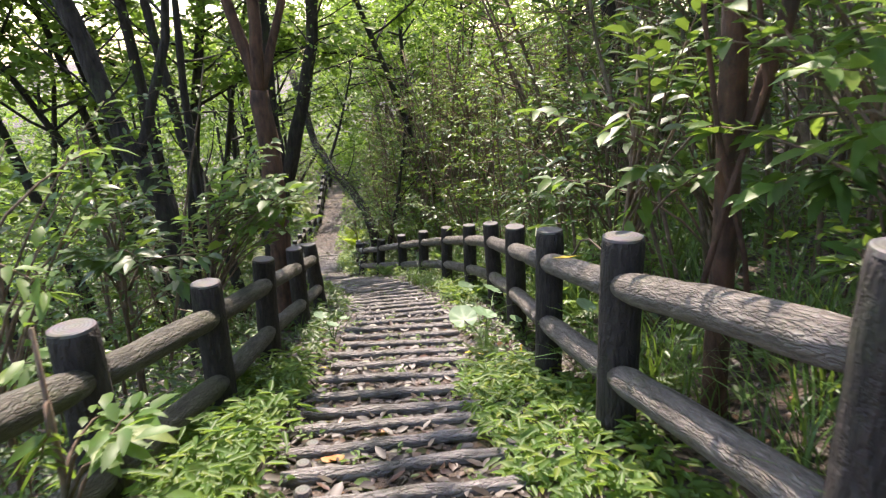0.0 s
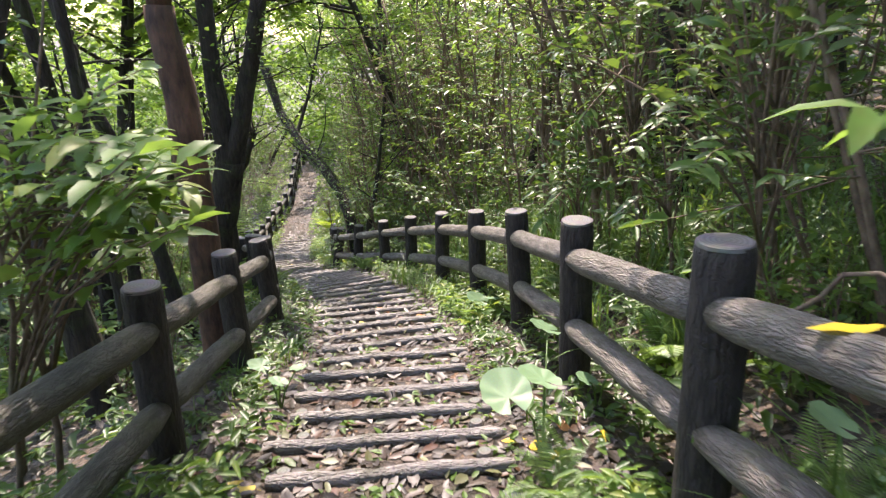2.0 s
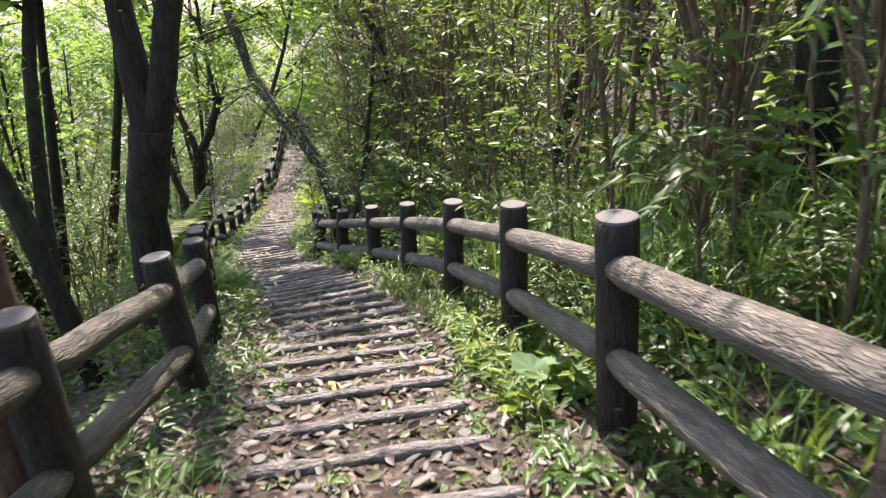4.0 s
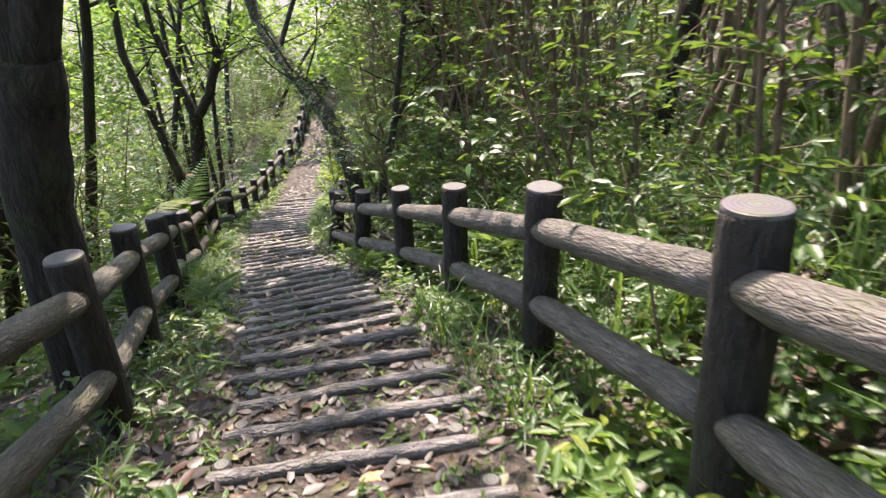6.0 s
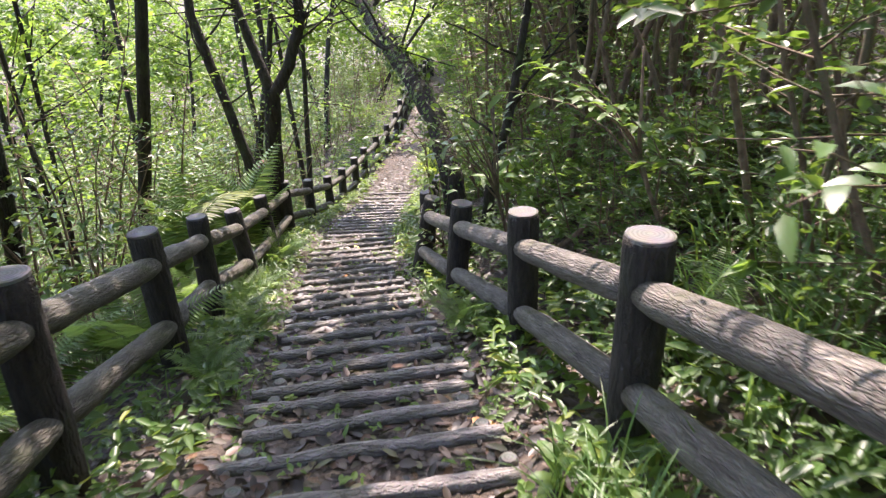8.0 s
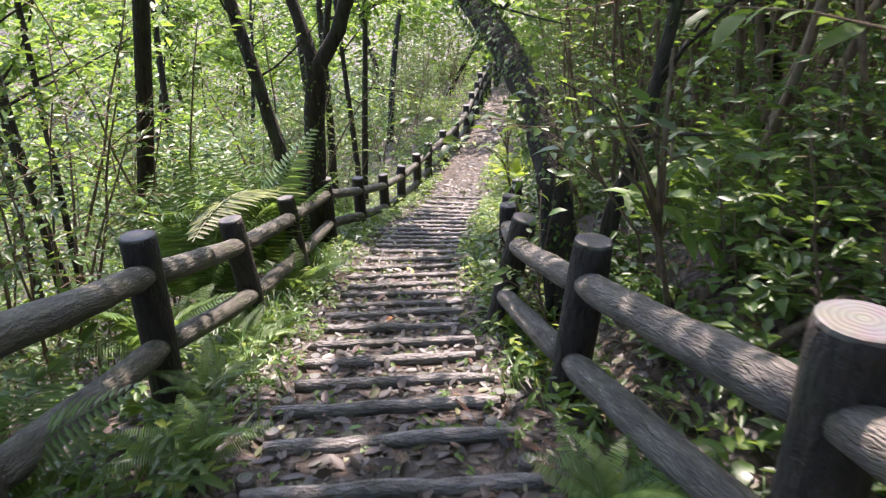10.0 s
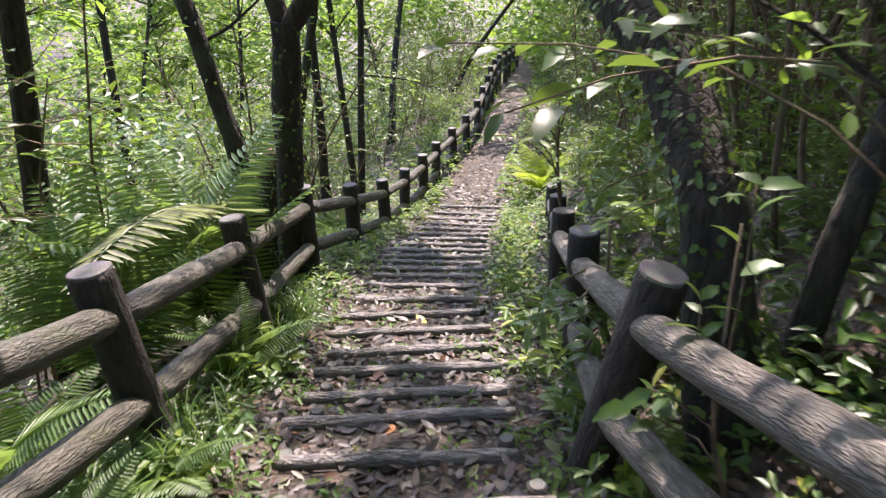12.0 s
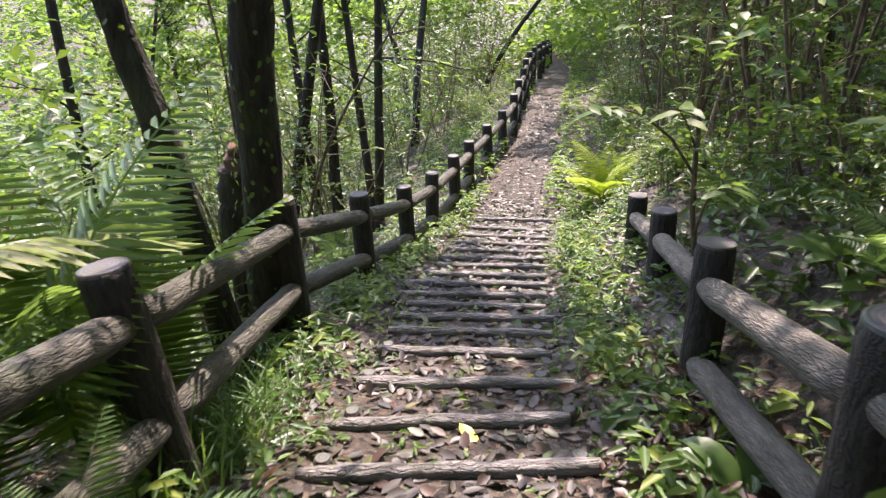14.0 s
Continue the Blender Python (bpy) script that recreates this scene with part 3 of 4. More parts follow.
tree("slim dark tree leaning over the slope", [("trunk", [up_from(-4.98, 18.2), (-5.15, 18.1, -3.7), (-5.3, 18.15, -3.1), (-5.75, 18.3, -1.7), (-5.7, 18.5, 1.8)], 0.09, 0.05)], BARK, LEAF_FAR, 8, 0.11, 120, 15)
tree("dark forked tree with one sawn limb beside the fence", [("trunk", [up_from(-5.2, 18.8), (-5.05, 18.78, -4.0), (-4.9, 18.7, -2.8)], 0.13, 0.115), ("bough", [(-4.9, 18.7, -2.9), (-5.2, 18.85, -2.1), (-5.5, 19.0, -1.3), (-5.7, 19.2, 2.0)], 0.08, 0.04), ("bough", [(-4.9, 18.7, -2.9), (-4.6, 18.75, -2.45), (-4.35, 18.8, -1.8), (-4.27, 18.8, -1.75)], 0.09, 0.07), ("bough", [(-4.4, 18.8, -1.9), (-4.5, 18.9, -0.8), (-4.55, 19.0, 1.6)], 0.05, 0.02)], BARK, LEAF_FAR, 9, 0.11, 260, 16)
tree("leaning tree with an ivy-covered trunk above the log fence", [("trunk", [up_from(-1.62, 15.75), (-1.80, 15.88, -3.15), (-2.04, 16.3, -2.67), (-2.42, 16.9, -2.31), (-2.8, 17.55, -2.02), (-3.2, 18.2, -1.78), (-3.65, 19.0, -1.35), (-4.4, 20.3, 0.6)], 0.122, 0.10), ("bough", [up_from(-1.50, 15.85), (-1.42, 15.9, -3.3), (-1.2, 16.1, -2.4), (-0.9, 16.5, -0.4)], 0.07, 0.03), ("bough", [(-3.2, 18.2, -1.8), (-2.9, 18.8, -0.9), (-2.5, 19.4, 0.8)], 0.05, 0.02)], BARK, LEAF_FAR, 24, 0.11, 2400, 17)
for x, y, rr, dx, dy, k in ((-7.56, 24.5, 0.10, -0.1, 0.2, 0), (-7.95, 24.6, 0.08, -0.5, 0.3, 1), (-6.72, 24.1, 0.075, 0.5, 0.1, 2), (-6.8, 24.2, 0.07, -0.6, 0.3, 3), (-9.4, 21.5, 0.08, 0.4, 0.0, 4), (-8.2, 17.8, 0.05, 0.3, 0.1, 5), (-7.6, 17.0, 0.05, -0.3, 0.2, 6), (-10.4, 19.0, 0.07, 0.2, 0.2, 7)):
    b = base_z(x, y)
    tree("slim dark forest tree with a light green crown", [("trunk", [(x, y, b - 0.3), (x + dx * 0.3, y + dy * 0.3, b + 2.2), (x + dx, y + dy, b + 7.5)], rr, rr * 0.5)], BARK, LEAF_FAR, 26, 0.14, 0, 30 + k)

b = base_z(-5.38, 18.95)
stump = tree("broken dark tree stump with a pale snapped top", [("stump", [(-5.36, 18.95, b - 0.2), (-5.38, 18.95, -4.5), (-5.36, 18.98, -4.12)], 0.135, 0.125), ("broken_top", [(-5.36, 18.98, -4.2), (-5.35, 18.98, -4.05), (-5.33, 18.99, -3.98)], 0.12, 0.045)], BARK, seed=44, category="stump")
for o in stump.children:
    if o.name.startswith("broken_top"):
        o.data.materials[0] = REDBARK


# ---- saplings whose sprays of leaves hang over the fences ----


def overhang(label, foot, tips, leaf, mat, seed, stem_r=0.016, per=12, wide=0.35):
    """A sapling that leans out from its foot, each branch ending in a spray of large leaves at a tip."""
    r, g = random.Random(seed), np.random.default_rng(seed)
    root = new("sapling")
    root.location = (foot[0], foot[1], base_z(*foot))
    o = root.location
    tips = [Vector(t) - o for t in tips]
    crown = sum(tips, Vector()) / len(tips)
    hub = Vector((crown.x * 0.35, crown.y * 0.35, crown.z * 0.7))
    pts = [Vector((0, 0, -0.2)), hub * 0.35 + Vector((0.03, 0.02, 0)), hub * 0.7, hub, hub * 1.1 + Vector((0, 0, 0.5))]
    v, f = tube(pts, [stem_r, stem_r, stem_r * 0.9, stem_r * 0.8, stem_r * 0.4], 7)
    mesh_object("stem", v, f, TWIG, root)
    P, D = [], []
    for t in tips:
        f0 = r.uniform(0.35, 0.9)
        q, d = along(pts, f0)
        span = t - q
        mid = q + span * 0.5 + Vector((r.uniform(-0.06, 0.06), r.uniform(-0.06, 0.06), 0.12 * span.length))
        bp = [q, q.lerp(mid, 0.5) + Vector((0, 0, 0.04)), mid, mid.lerp(t, 0.55) + Vector((0, 0, 0.02)), t]
        v, f = tube(bp, [stem_r * 0.5, stem_r * 0.45, stem_r * 0.36, stem_r * 0.26, 0.002], 5)
        mesh_object("branch", v, f, TWIG, root)
        for k in range(per):
            f1 = 1.0 - 0.62 * (k / per) ** 1.3
            q, d = along(bp, min(1, f1))
            side = d.cross(Vector((0, 0, 1))).normalized() * (1 if k % 2 else -1)
            P.append(q + Vector((r.uniform(-0.02, 0.02), r.uniform(-0.02, 0.02), r.uniform(-0.02, 0.02))))
            D.append((d * r.uniform(0.3, 1.0) + side * r.uniform(0.5, 1.2) + Vector((0, 0, r.uniform(-0.25, 0.4)))).normalized())
    n = len(P)
    L = g.uniform(0.6, 1.2, n) * leaf
    blades("foliage", P, D, ups(n, 0.35, g), L, L * g.uniform(wide * 0.85, wide * 1.15, n), mat, root, 2, 0.3, "stuff")
    return tagged(root, label, "sapling", "overhanging saplings")


def spray(r, c, n, sx, sy, sz):
    return [(c[0] + r.uniform(-sx, sx), c[1] + r.uniform(-sy, sy), c[2] + r.uniform(-sz, sz)) for _ in range(n)]


hr = random.Random(21)
overhang("sapling with large light green leaves over the log fence", (1.5, 3.3), [(0.56, 3.4, 0.74), (0.42, 2.95, 1.12)] + spray(hr, (1.0, 3.2, 1.0), 9, 0.35, 0.4, 0.45), 0.15, LEAF_PALE, 1)
overhang("sapling with large light green leaves beside a trunk", (1.6, 2.0), spray(hr, (1.25, 2.1, 1.15), 12, 0.35, 0.45, 0.45), 0.15, LEAF_PALE, 2)
overhang("sapling with broad light green leaves before a trunk", (1.75, 2.35), spray(random.Random(31), (1.12, 2.3, 1.62), 11, 0.38, 0.2, 0.3), 0.14, LEAF_PALE, 21)
overhang("sapling with broad green leaves beside a trunk", (0.85, 3.3), spray(random.Random(32), (0.9, 2.75, 1.2), 9, 0.2, 0.2, 0.35), 0.13, LEAF, 22)
overhang("sapling with broad green leaves behind the rail", (1.6, 2.2), spray(random.Random(33), (1.25, 2.2, 0.75), 9, 0.3, 0.2, 0.25), 0.13, LEAF, 23)
overhang("sapling with large glossy dark leaves over the fence", (1.4, 5.2), [(0.22, 5.1, 0.82)] + spray(hr, (0.85, 4.8, 0.75), 10, 0.4, 0.5, 0.4), 0.14, LEAF, 3)
overhang("sapling with large glossy dark leaves on the bank", (1.7, 4.1), spray(hr, (1.4, 4.1, 1.0), 12, 0.4, 0.5, 0.55), 0.15, LEAF, 4)
for k, c in enumerate(((1.6, 4.6, 1.35), (1.35, 5.6, 1.0), (1.95, 3.9, 1.6), (1.05, 6.9, 0.7), (1.8, 6.4, 1.25), (1.2, 8.2, 0.4))):
    overhang("evergreen sapling with many large dark leaves on the bank", (c[0] + 0.35, c[1] + 0.1), spray(random.Random(50 + k), c, 15, 0.5, 0.5, 0.55), 0.125, LEAF, 30 + k, 0.018, 13, 0.38)
overhang("sapling with drooping glossy leaves on the bank", (1.5, 6.6), spray(hr, (1.2, 6.3, 0.3), 12, 0.35, 0.6, 0.5), 0.115, LEAF, 5)
overhang("sapling with pale broad leaves over the fence", (1.2, 7.9), spray(hr, (1.0, 7.8, -0.4), 14, 0.3, 0.4, 0.35), 0.125, LEAF, 6, 0.014, 14)
# on the next two the lighter leaf colour stands in for sun sheen
overhang("sapling with sunlit glossy leaves over the log fence", (-1.95, 4.9), [(-1.06, 4.35, 0.42), (-0.95, 4.46, 0.42), (-1.15, 4.4, 0.55), (-1.05, 4.6, 0.3), (-1.52, 4.69, 0.62), (-1.28, 4.6, 0.66), (-1.3, 4.3, 0.45)] + spray(hr, (-1.45, 4.65, 0.42), 14, 0.3, 0.4, 0.32), 0.145, LEAF_PALE, 7, 0.016, 18)
overhang("sapling with a dense spray of sunlit leaves over the rail", (-1.95, 4.55), spray(random.Random(41), (-1.12, 4.42, 0.42), 13, 0.24, 0.26, 0.2), 0.16, LEAF_PALE, 27, 0.013, 11, 0.36)
overhang("sapling with sunlit glossy leaves below the fence", (-2.1, 4.0), spray(hr, (-1.8, 4.0, 0.35), 17, 0.3, 0.5, 0.4), 0.145, LEAF, 8, 0.016, 17)
overhang("sapling with light green leaves below the fence", (-2.0, 2.6), spray(hr, (-1.75, 2.7, 0.7), 12, 0.3, 0.5, 0.4), 0.14, LEAF_PALE, 9)
overhang("sapling with light green leaves on the slope", (-2.4, 3.3), spray(hr, (-2.3, 3.4, 0.8), 13, 0.45, 0.6, 0.6), 0.13, LEAF_PALE, 10)
overhang("seedling with bright green leaves under the log rail", (-1.25, 1.75), [(-0.95, 1.7, 0.36)] + spray(hr, (-1.0, 1.8, 0.28), 6, 0.18, 0.25, 0.15), 0.13, LEAF_PALE, 17)
overhang("slender sapling with a long spray of pale leaves", (-0.05, 13.2), [(-0.68, 13.49, -1.63), (-0.59, 13.35, -1.77), (-0.88, 13.48, -1.63), (-1.15, 13.6, -1.80), (-0.75, 13.4, -1.70)] + spray(hr, (-0.4, 13.2, -1.8), 3, 0.25, 0.2, 0.2), 0.15, LEAF_PALE, 11)
overhang("sapling with a few large round-tipped leaves above the rail", (0.25, 10.9), [(-0.39, 10.51, -1.28), (-0.30, 10.50, -1.15), (-0.20, 10.60, -1.22), (-0.33, 10.55, -1.40)], 0.09, LEAF, 24, 0.008, 4, 0.42)
overhang("sapling whose long twigs of large leaves hang over the steps", (-1.15, 15.3), [(-2.13, 14.81, -2.43), (-2.34, 14.78, -2.59), (-2.53, 15.07, -2.50), (-1.9, 14.9, -2.30)], 0.11, LEAF, 25, 0.009, 8, 0.42)
overhang("young shoot with pale leaves leaning on the log rail", (-1.75, 15.2), [(-1.88, 15.30, -3.22), (-2.0, 15.2, -3.45), (-2.06, 15.3, -3.6), (-1.76, 15.47, -2.9)], 0.12, LEAF, 26, 0.008, 6, 0.4)
overhang("sapling with large serrated leaves above the fence", (-1.1, 14.4), [(-1.61, 14.0, -2.35), (-1.5, 14.3, -2.1)] + spray(hr, (-1.3, 14.2, -2.2), 7, 0.3, 0.35, 0.3), 0.11, LEAF, 12)
overhang("broad-leaved green plant behind the log fence", (-1.15, 14.85), spray(hr, (-1.15, 14.75, -2.8), 8, 0.3, 0.2, 0.18), 0.17, LEAF_PALE, 13)
overhang("sapling with light green leaves over the path edge", (-2.6, 19.0), spray(hr, (-2.75, 18.3, -3.6), 6, 0.4, 0.8, 0.4), 0.12, LEAF_PALE, 14)
overhang("leafy creeper over the log rails", (-2.05, 16.6), spray(hr, (-2.3, 16.3, -3.85), 9, 0.2, 0.35, 0.25), 0.10, LEAF, 15)
overhang("leafy sapling behind the log rails", (-1.7, 17.3), spray(hr, (-1.95, 17.0, -3.3), 9, 0.4, 0.5, 0.35), 0.11, LEAF_PALE, 16)

# ---- thickets ----
pick = random.Random(11)
shrubs = [woody("shrub", 5, 1.0, 0.009, 360, 0.09, LEAF, TWIG, 0.12, 0.25, 0.45, k, twigs=9) for k in range(3)] + [woody("shrub", 4, 0.85, 0.008, 330, 0.095, LEAF_PALE, TWIG, 0.12, 0.25, 0.4, 20 + k, twigs=9) for k in range(2)]
for o in shrubs[:3]:
    tagged(o, "dark green evergreen shrub on the forest floor", "shrub", "undergrowth shrubs")
for o in shrubs[3:]:
    tagged(o, "light green leafy shrub on the forest floor", "shrub", "undergrowth shrubs")
saplings = [woody("sapling", 3, 3.2, 0.017, 660, 0.09, LEAF, TWIG, 0.22, 0.45, 0.75, 40 + k, 1, 0.15, 0.1, 15) for k in range(4)] + [woody("sapling", 3, 2.8, 0.015, 600, 0.09, LEAF_PALE, TWIG, 0.22, 0.4, 0.7, 60 + k, 1, 0.2, 0.1, 15) for k in range(2)]
bare = [woody("sapling", 3, 3.8, 0.022, 420, 0.08, LEAF, TWIG, 0.5, 0.5, 0.7, 80 + k, 1, 0.12, 0.2, 13) for k in range(3)]
for o in saplings:
    tagged(o, "thin-stemmed evergreen sapling with glossy leaves", "sapling", "thicket saplings")
bare += [woody("sapling", 2, 4.6, 0.036, 420, 0.085, LEAF_PALE, TWIG, 0.55, 0.35, 0.8, 90 + k, 1, 0.10, 0.1, 14) for k in range(2)]
for o in bare:
    tagged(o, "tall thin sapling with bare brown stems", "sapling", "thicket saplings")
for _ in range(70):                                   # bank above the path
    s, v = pick.uniform(0.5, 36), 2.1 + abs(pick.gauss(0, 1.5))
    place(pick.choice(saplings), s, v, pick.uniform(0, 360), pick.uniform(0.75, 1.2), 0, (pick.uniform(-6, 6), pick.uniform(-12, 4)))
for _ in range(60):
    s, v = pick.uniform(4, 34), 2.3 + abs(pick.gauss(0, 2.2))
    place(pick.choice(bare), s, v, pick.uniform(0, 360), pick.uniform(0.8, 1.25), 0, (pick.uniform(-6, 6), pick.uniform(-12, 6)))
for _ in range(84):                                   # slope below the path
    s, v = pick.uniform(2, 42), -2.3 - abs(pick.gauss(0, 3.2))
    place(pick.choice(saplings + bare[:1]), s, v, pick.uniform(0, 360), pick.uniform(0.75, 1.25), 0, (pick.uniform(-6, 6), pick.uniform(-4, 8)))
for _ in range(22):                                   # where the path is lost among the trees
    s, v = pick.uniform(45.5, 54), pick.uniform(-6, 7)
    place(pick.choice(saplings), s, v, pick.uniform(0, 360), pick.uniform(0.9, 1.5))
for _ in range(100):
    s, v = pick.uniform(0, 36), 1.45 + abs(pick.gauss(0, 1.3))
    place(pick.choice(shrubs), s, v, pick.uniform(0, 360), pick.uniform(0.5, 1.0))
for _ in range(100):
    s, v = pick.uniform(1, 38), -1.65 - abs(pick.gauss(0, 2.0))
    place(pick.choice(shrubs), s, v, pick.uniform(0, 360), pick.uniform(0.5, 1.1))
for _ in range(26):                                   # brown stems on the bank
    s, v = pick.uniform(8.5, 24), pick.uniform(1.9, 4.2)
    place(pick.choice(bare[3:]), s, v, pick.uniform(0, 360), pick.uniform(0.8, 1.15), 0, (pick.uniform(-5, 5), pick.uniform(-10, 5)))
for _ in range(18):                                   # behind the rails where the bank is steep
    s, v = pick.uniform(11, 17.5), pick.uniform(1.6, 3.2)
    place(pick.choice(shrubs), s, v, pick.uniform(0, 360), pick.uniform(0.45, 0.85))
drop(shrubs + saplings + bare)


def thicket(name, label, n, s0, s1, v0, v1, low, high, leaf, mat, seed):
    """Leaves of a thicket too deep to tell its plants apart: many clumps between the ground and a height."""
    g = np.random.default_rng(seed)
    clumps = max(20, n // 130)
    P = []
    for _ in range(clumps):
        c = at(float(g.uniform(s0, s1)), float(g.uniform(v0, v1)), float(low + (high - low) * g.uniform(0, 1) ** 1.15))
        P.append(np.array(c) + g.normal(0, 1, (n // clumps, 3)) * np.array((0.42, 0.42, 0.26)) * (leaf / 0.12) ** 0.5)
    P = np.concatenate(P)
    m = len(P)
    L = g.uniform(0.6, 1.25, m) * leaf
    ob = blades(name, P, rand_dirs(m, 0.35, g), ups(m, 0.5, g), L, L * 0.5, mat, None, 0, 0.2, "stuff")
    return tagged(ob, label, "foliage")


thicket("thicket", "dense leafy thicket on the bank above the path", 40000, -2, 36, 3.0, 9.0, 0.0, 3.4, 0.14, LEAF, 1)
thicket("thicket", "dense leafy thicket on the slope below the path", 44000, 0, 46, -13, -3.0, 0.0, 3.0, 0.14, LEAF, 2)
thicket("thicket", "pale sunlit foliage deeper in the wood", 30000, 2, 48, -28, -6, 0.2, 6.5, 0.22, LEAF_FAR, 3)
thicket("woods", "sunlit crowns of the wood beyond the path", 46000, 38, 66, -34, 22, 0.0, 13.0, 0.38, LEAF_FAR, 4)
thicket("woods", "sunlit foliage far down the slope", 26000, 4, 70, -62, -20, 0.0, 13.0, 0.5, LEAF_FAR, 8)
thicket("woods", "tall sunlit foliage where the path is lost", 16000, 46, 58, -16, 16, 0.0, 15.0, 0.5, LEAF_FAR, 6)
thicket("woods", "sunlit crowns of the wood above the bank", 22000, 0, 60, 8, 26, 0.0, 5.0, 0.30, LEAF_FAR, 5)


def forest_tree(seed, tall=9.0, r0=0.13, crown=2300, leaf=0.25, reach=1.0, low=0.42):
    r = random.Random(seed)
    g = np.random.default_rng(seed)
    root = new("tree")
    pts, rad = limb((0, 0, -0.3), (r.uniform(-0.15, 0.15), r.uniform(-0.15, 0.15), 1), tall, r0, r0 * 0.3, 0.16, 10, seed)
    rad[0] *= 1.35
    v, f = tube(pts, rad, 9, 0.12, seed)
    mesh_object("trunk", v, f, BARK, root)
    thin, P, D = [], [], []
    for j in range(12):
        q, d = along(pts, r.uniform(low, 1.0))
        b = r.uniform(0, 2 * math.pi)
        lp, lr = limb(q, (math.cos(b), math.sin(b), r.uniform(0.1, 0.8)), r.uniform(1.4, 2.8) * reach, r0 * 0.3, 0.012, 0.35, 6, seed * 9 + j)
        v, f = tube(lp, lr, 5)
        mesh_object("limb", v, f, BARK, root)
        for k in range(8):
            q, d = along(lp, r.uniform(0.3, 1.0))
            tp, tr = limb(q, (r.uniform(-1, 1), r.uniform(-1, 1), r.uniform(-0.3, 0.6)), r.uniform(0.5, 1.1), 0.010, 0.004, 0.4, 3, seed * 5 + j * 17 + k)
            thin.append(tube(tp, tr, 3, cap=False))
            for _ in range(crown // 96):
                q, d = along(tp, r.uniform(0.1, 1.0))
                P.append(q + Vector((r.gauss(0, 0.1), r.gauss(0, 0.1), r.gauss(0, 0.08))))
                D.append((d * 0.6 + Vector((r.uniform(-1, 1), r.uniform(-1, 1), r.uniform(-0.4, 0.4)))).normalized())
    v, f = joined(thin)
    mesh_object("branchwork", v, f, BARK, root)["kind"] = "stuff"
    n = len(P)
    L = g.uniform(0.6, 1.2, n) * leaf
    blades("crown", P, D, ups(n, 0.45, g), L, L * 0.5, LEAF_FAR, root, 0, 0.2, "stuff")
    return tagged(root, "slim forest tree with dark bark and light green crown", "tree", "forest trees")


trees = [forest_tree(100 + k, 8.5 + k % 3, 0.09 + 0.02 * (k % 3)) for k in range(5)]
for _ in range(54):                                   # close canopy over the path, mostly unseen crowns added to shade it
    s = pick.uniform(-8, 40)
    side = pick.random() < 0.33
    v = -(3.1 + abs(pick.gauss(0, 1.6))) if side else 3.4 + abs(pick.gauss(0, 3.0))
    if not side and 15 < s < 30 and pick.random() < 0.6:
        s = pick.uniform(-8, 10)
    kind, turn, size = pick.choice(trees), pick.uniform(0, 360), pick.uniform(0.85, 1.2)
    if (7 < s < 10.5 or 19 < s < 24) and -5.5 < v < 0:    # gaps in the canopy where the sun comes down to saplings and ferns
        continue
    place(kind, s, v, turn, size)
for _ in range(30):
    s = pick.uniform(-6, 58)
    v = pick.choice((-1, -1, 1)) * pick.uniform(8, 28)
    place(pick.choice(trees), s, v, pick.uniform(0, 360), pick.uniform(0.8, 1.25))
# trees added, mostly out of view, only to shade the verges and bank
for s, v in ((11.5, -3.3), (13.4, -3.1), (15.2, -3.9), (7.6, 4.1), (9.2, 3.6), (13.0, 3.5), (9.4, -5.4), (12.4, -4.6), (14.4, -3.2)):
    place(pick.choice(trees), s, v, pick.uniform(0, 360), 1.1)
drop(trees)
# made-up trees, added to shade the path and close gaps of sky
# wide crowns that lean over the path: place along it, offset, lean towards it
arching = [forest_tree(200 + k, 8.6 + 0.6 * k, 0.11, 3600, 0.20, 1.35, 0.52) for k in range(3)]
for k, (s, v, lean) in enumerate(((13.0, -3.1, -5), (17.3, 3.3, -15), (17.9, -3.1, 13), (22.6, 3.2, -14), (21.6, 3.5, -17), (25.0, -4.0, 14), (29.5, 3.2, -15), (34.0, 3.0, -12), (38.5, 2.9, -14), (41.0, -3.0, 12), (43.0, 3.0, -10))):
    p = at(s, v)
    ob = copy_thing(arching[k % 3], Matrix.Translation(p) @ pose(0, 0, 0, 0, lean, 0) @ pose(0, 0, 0, 0, 0, pick.uniform(0, 360)))
drop(arching)

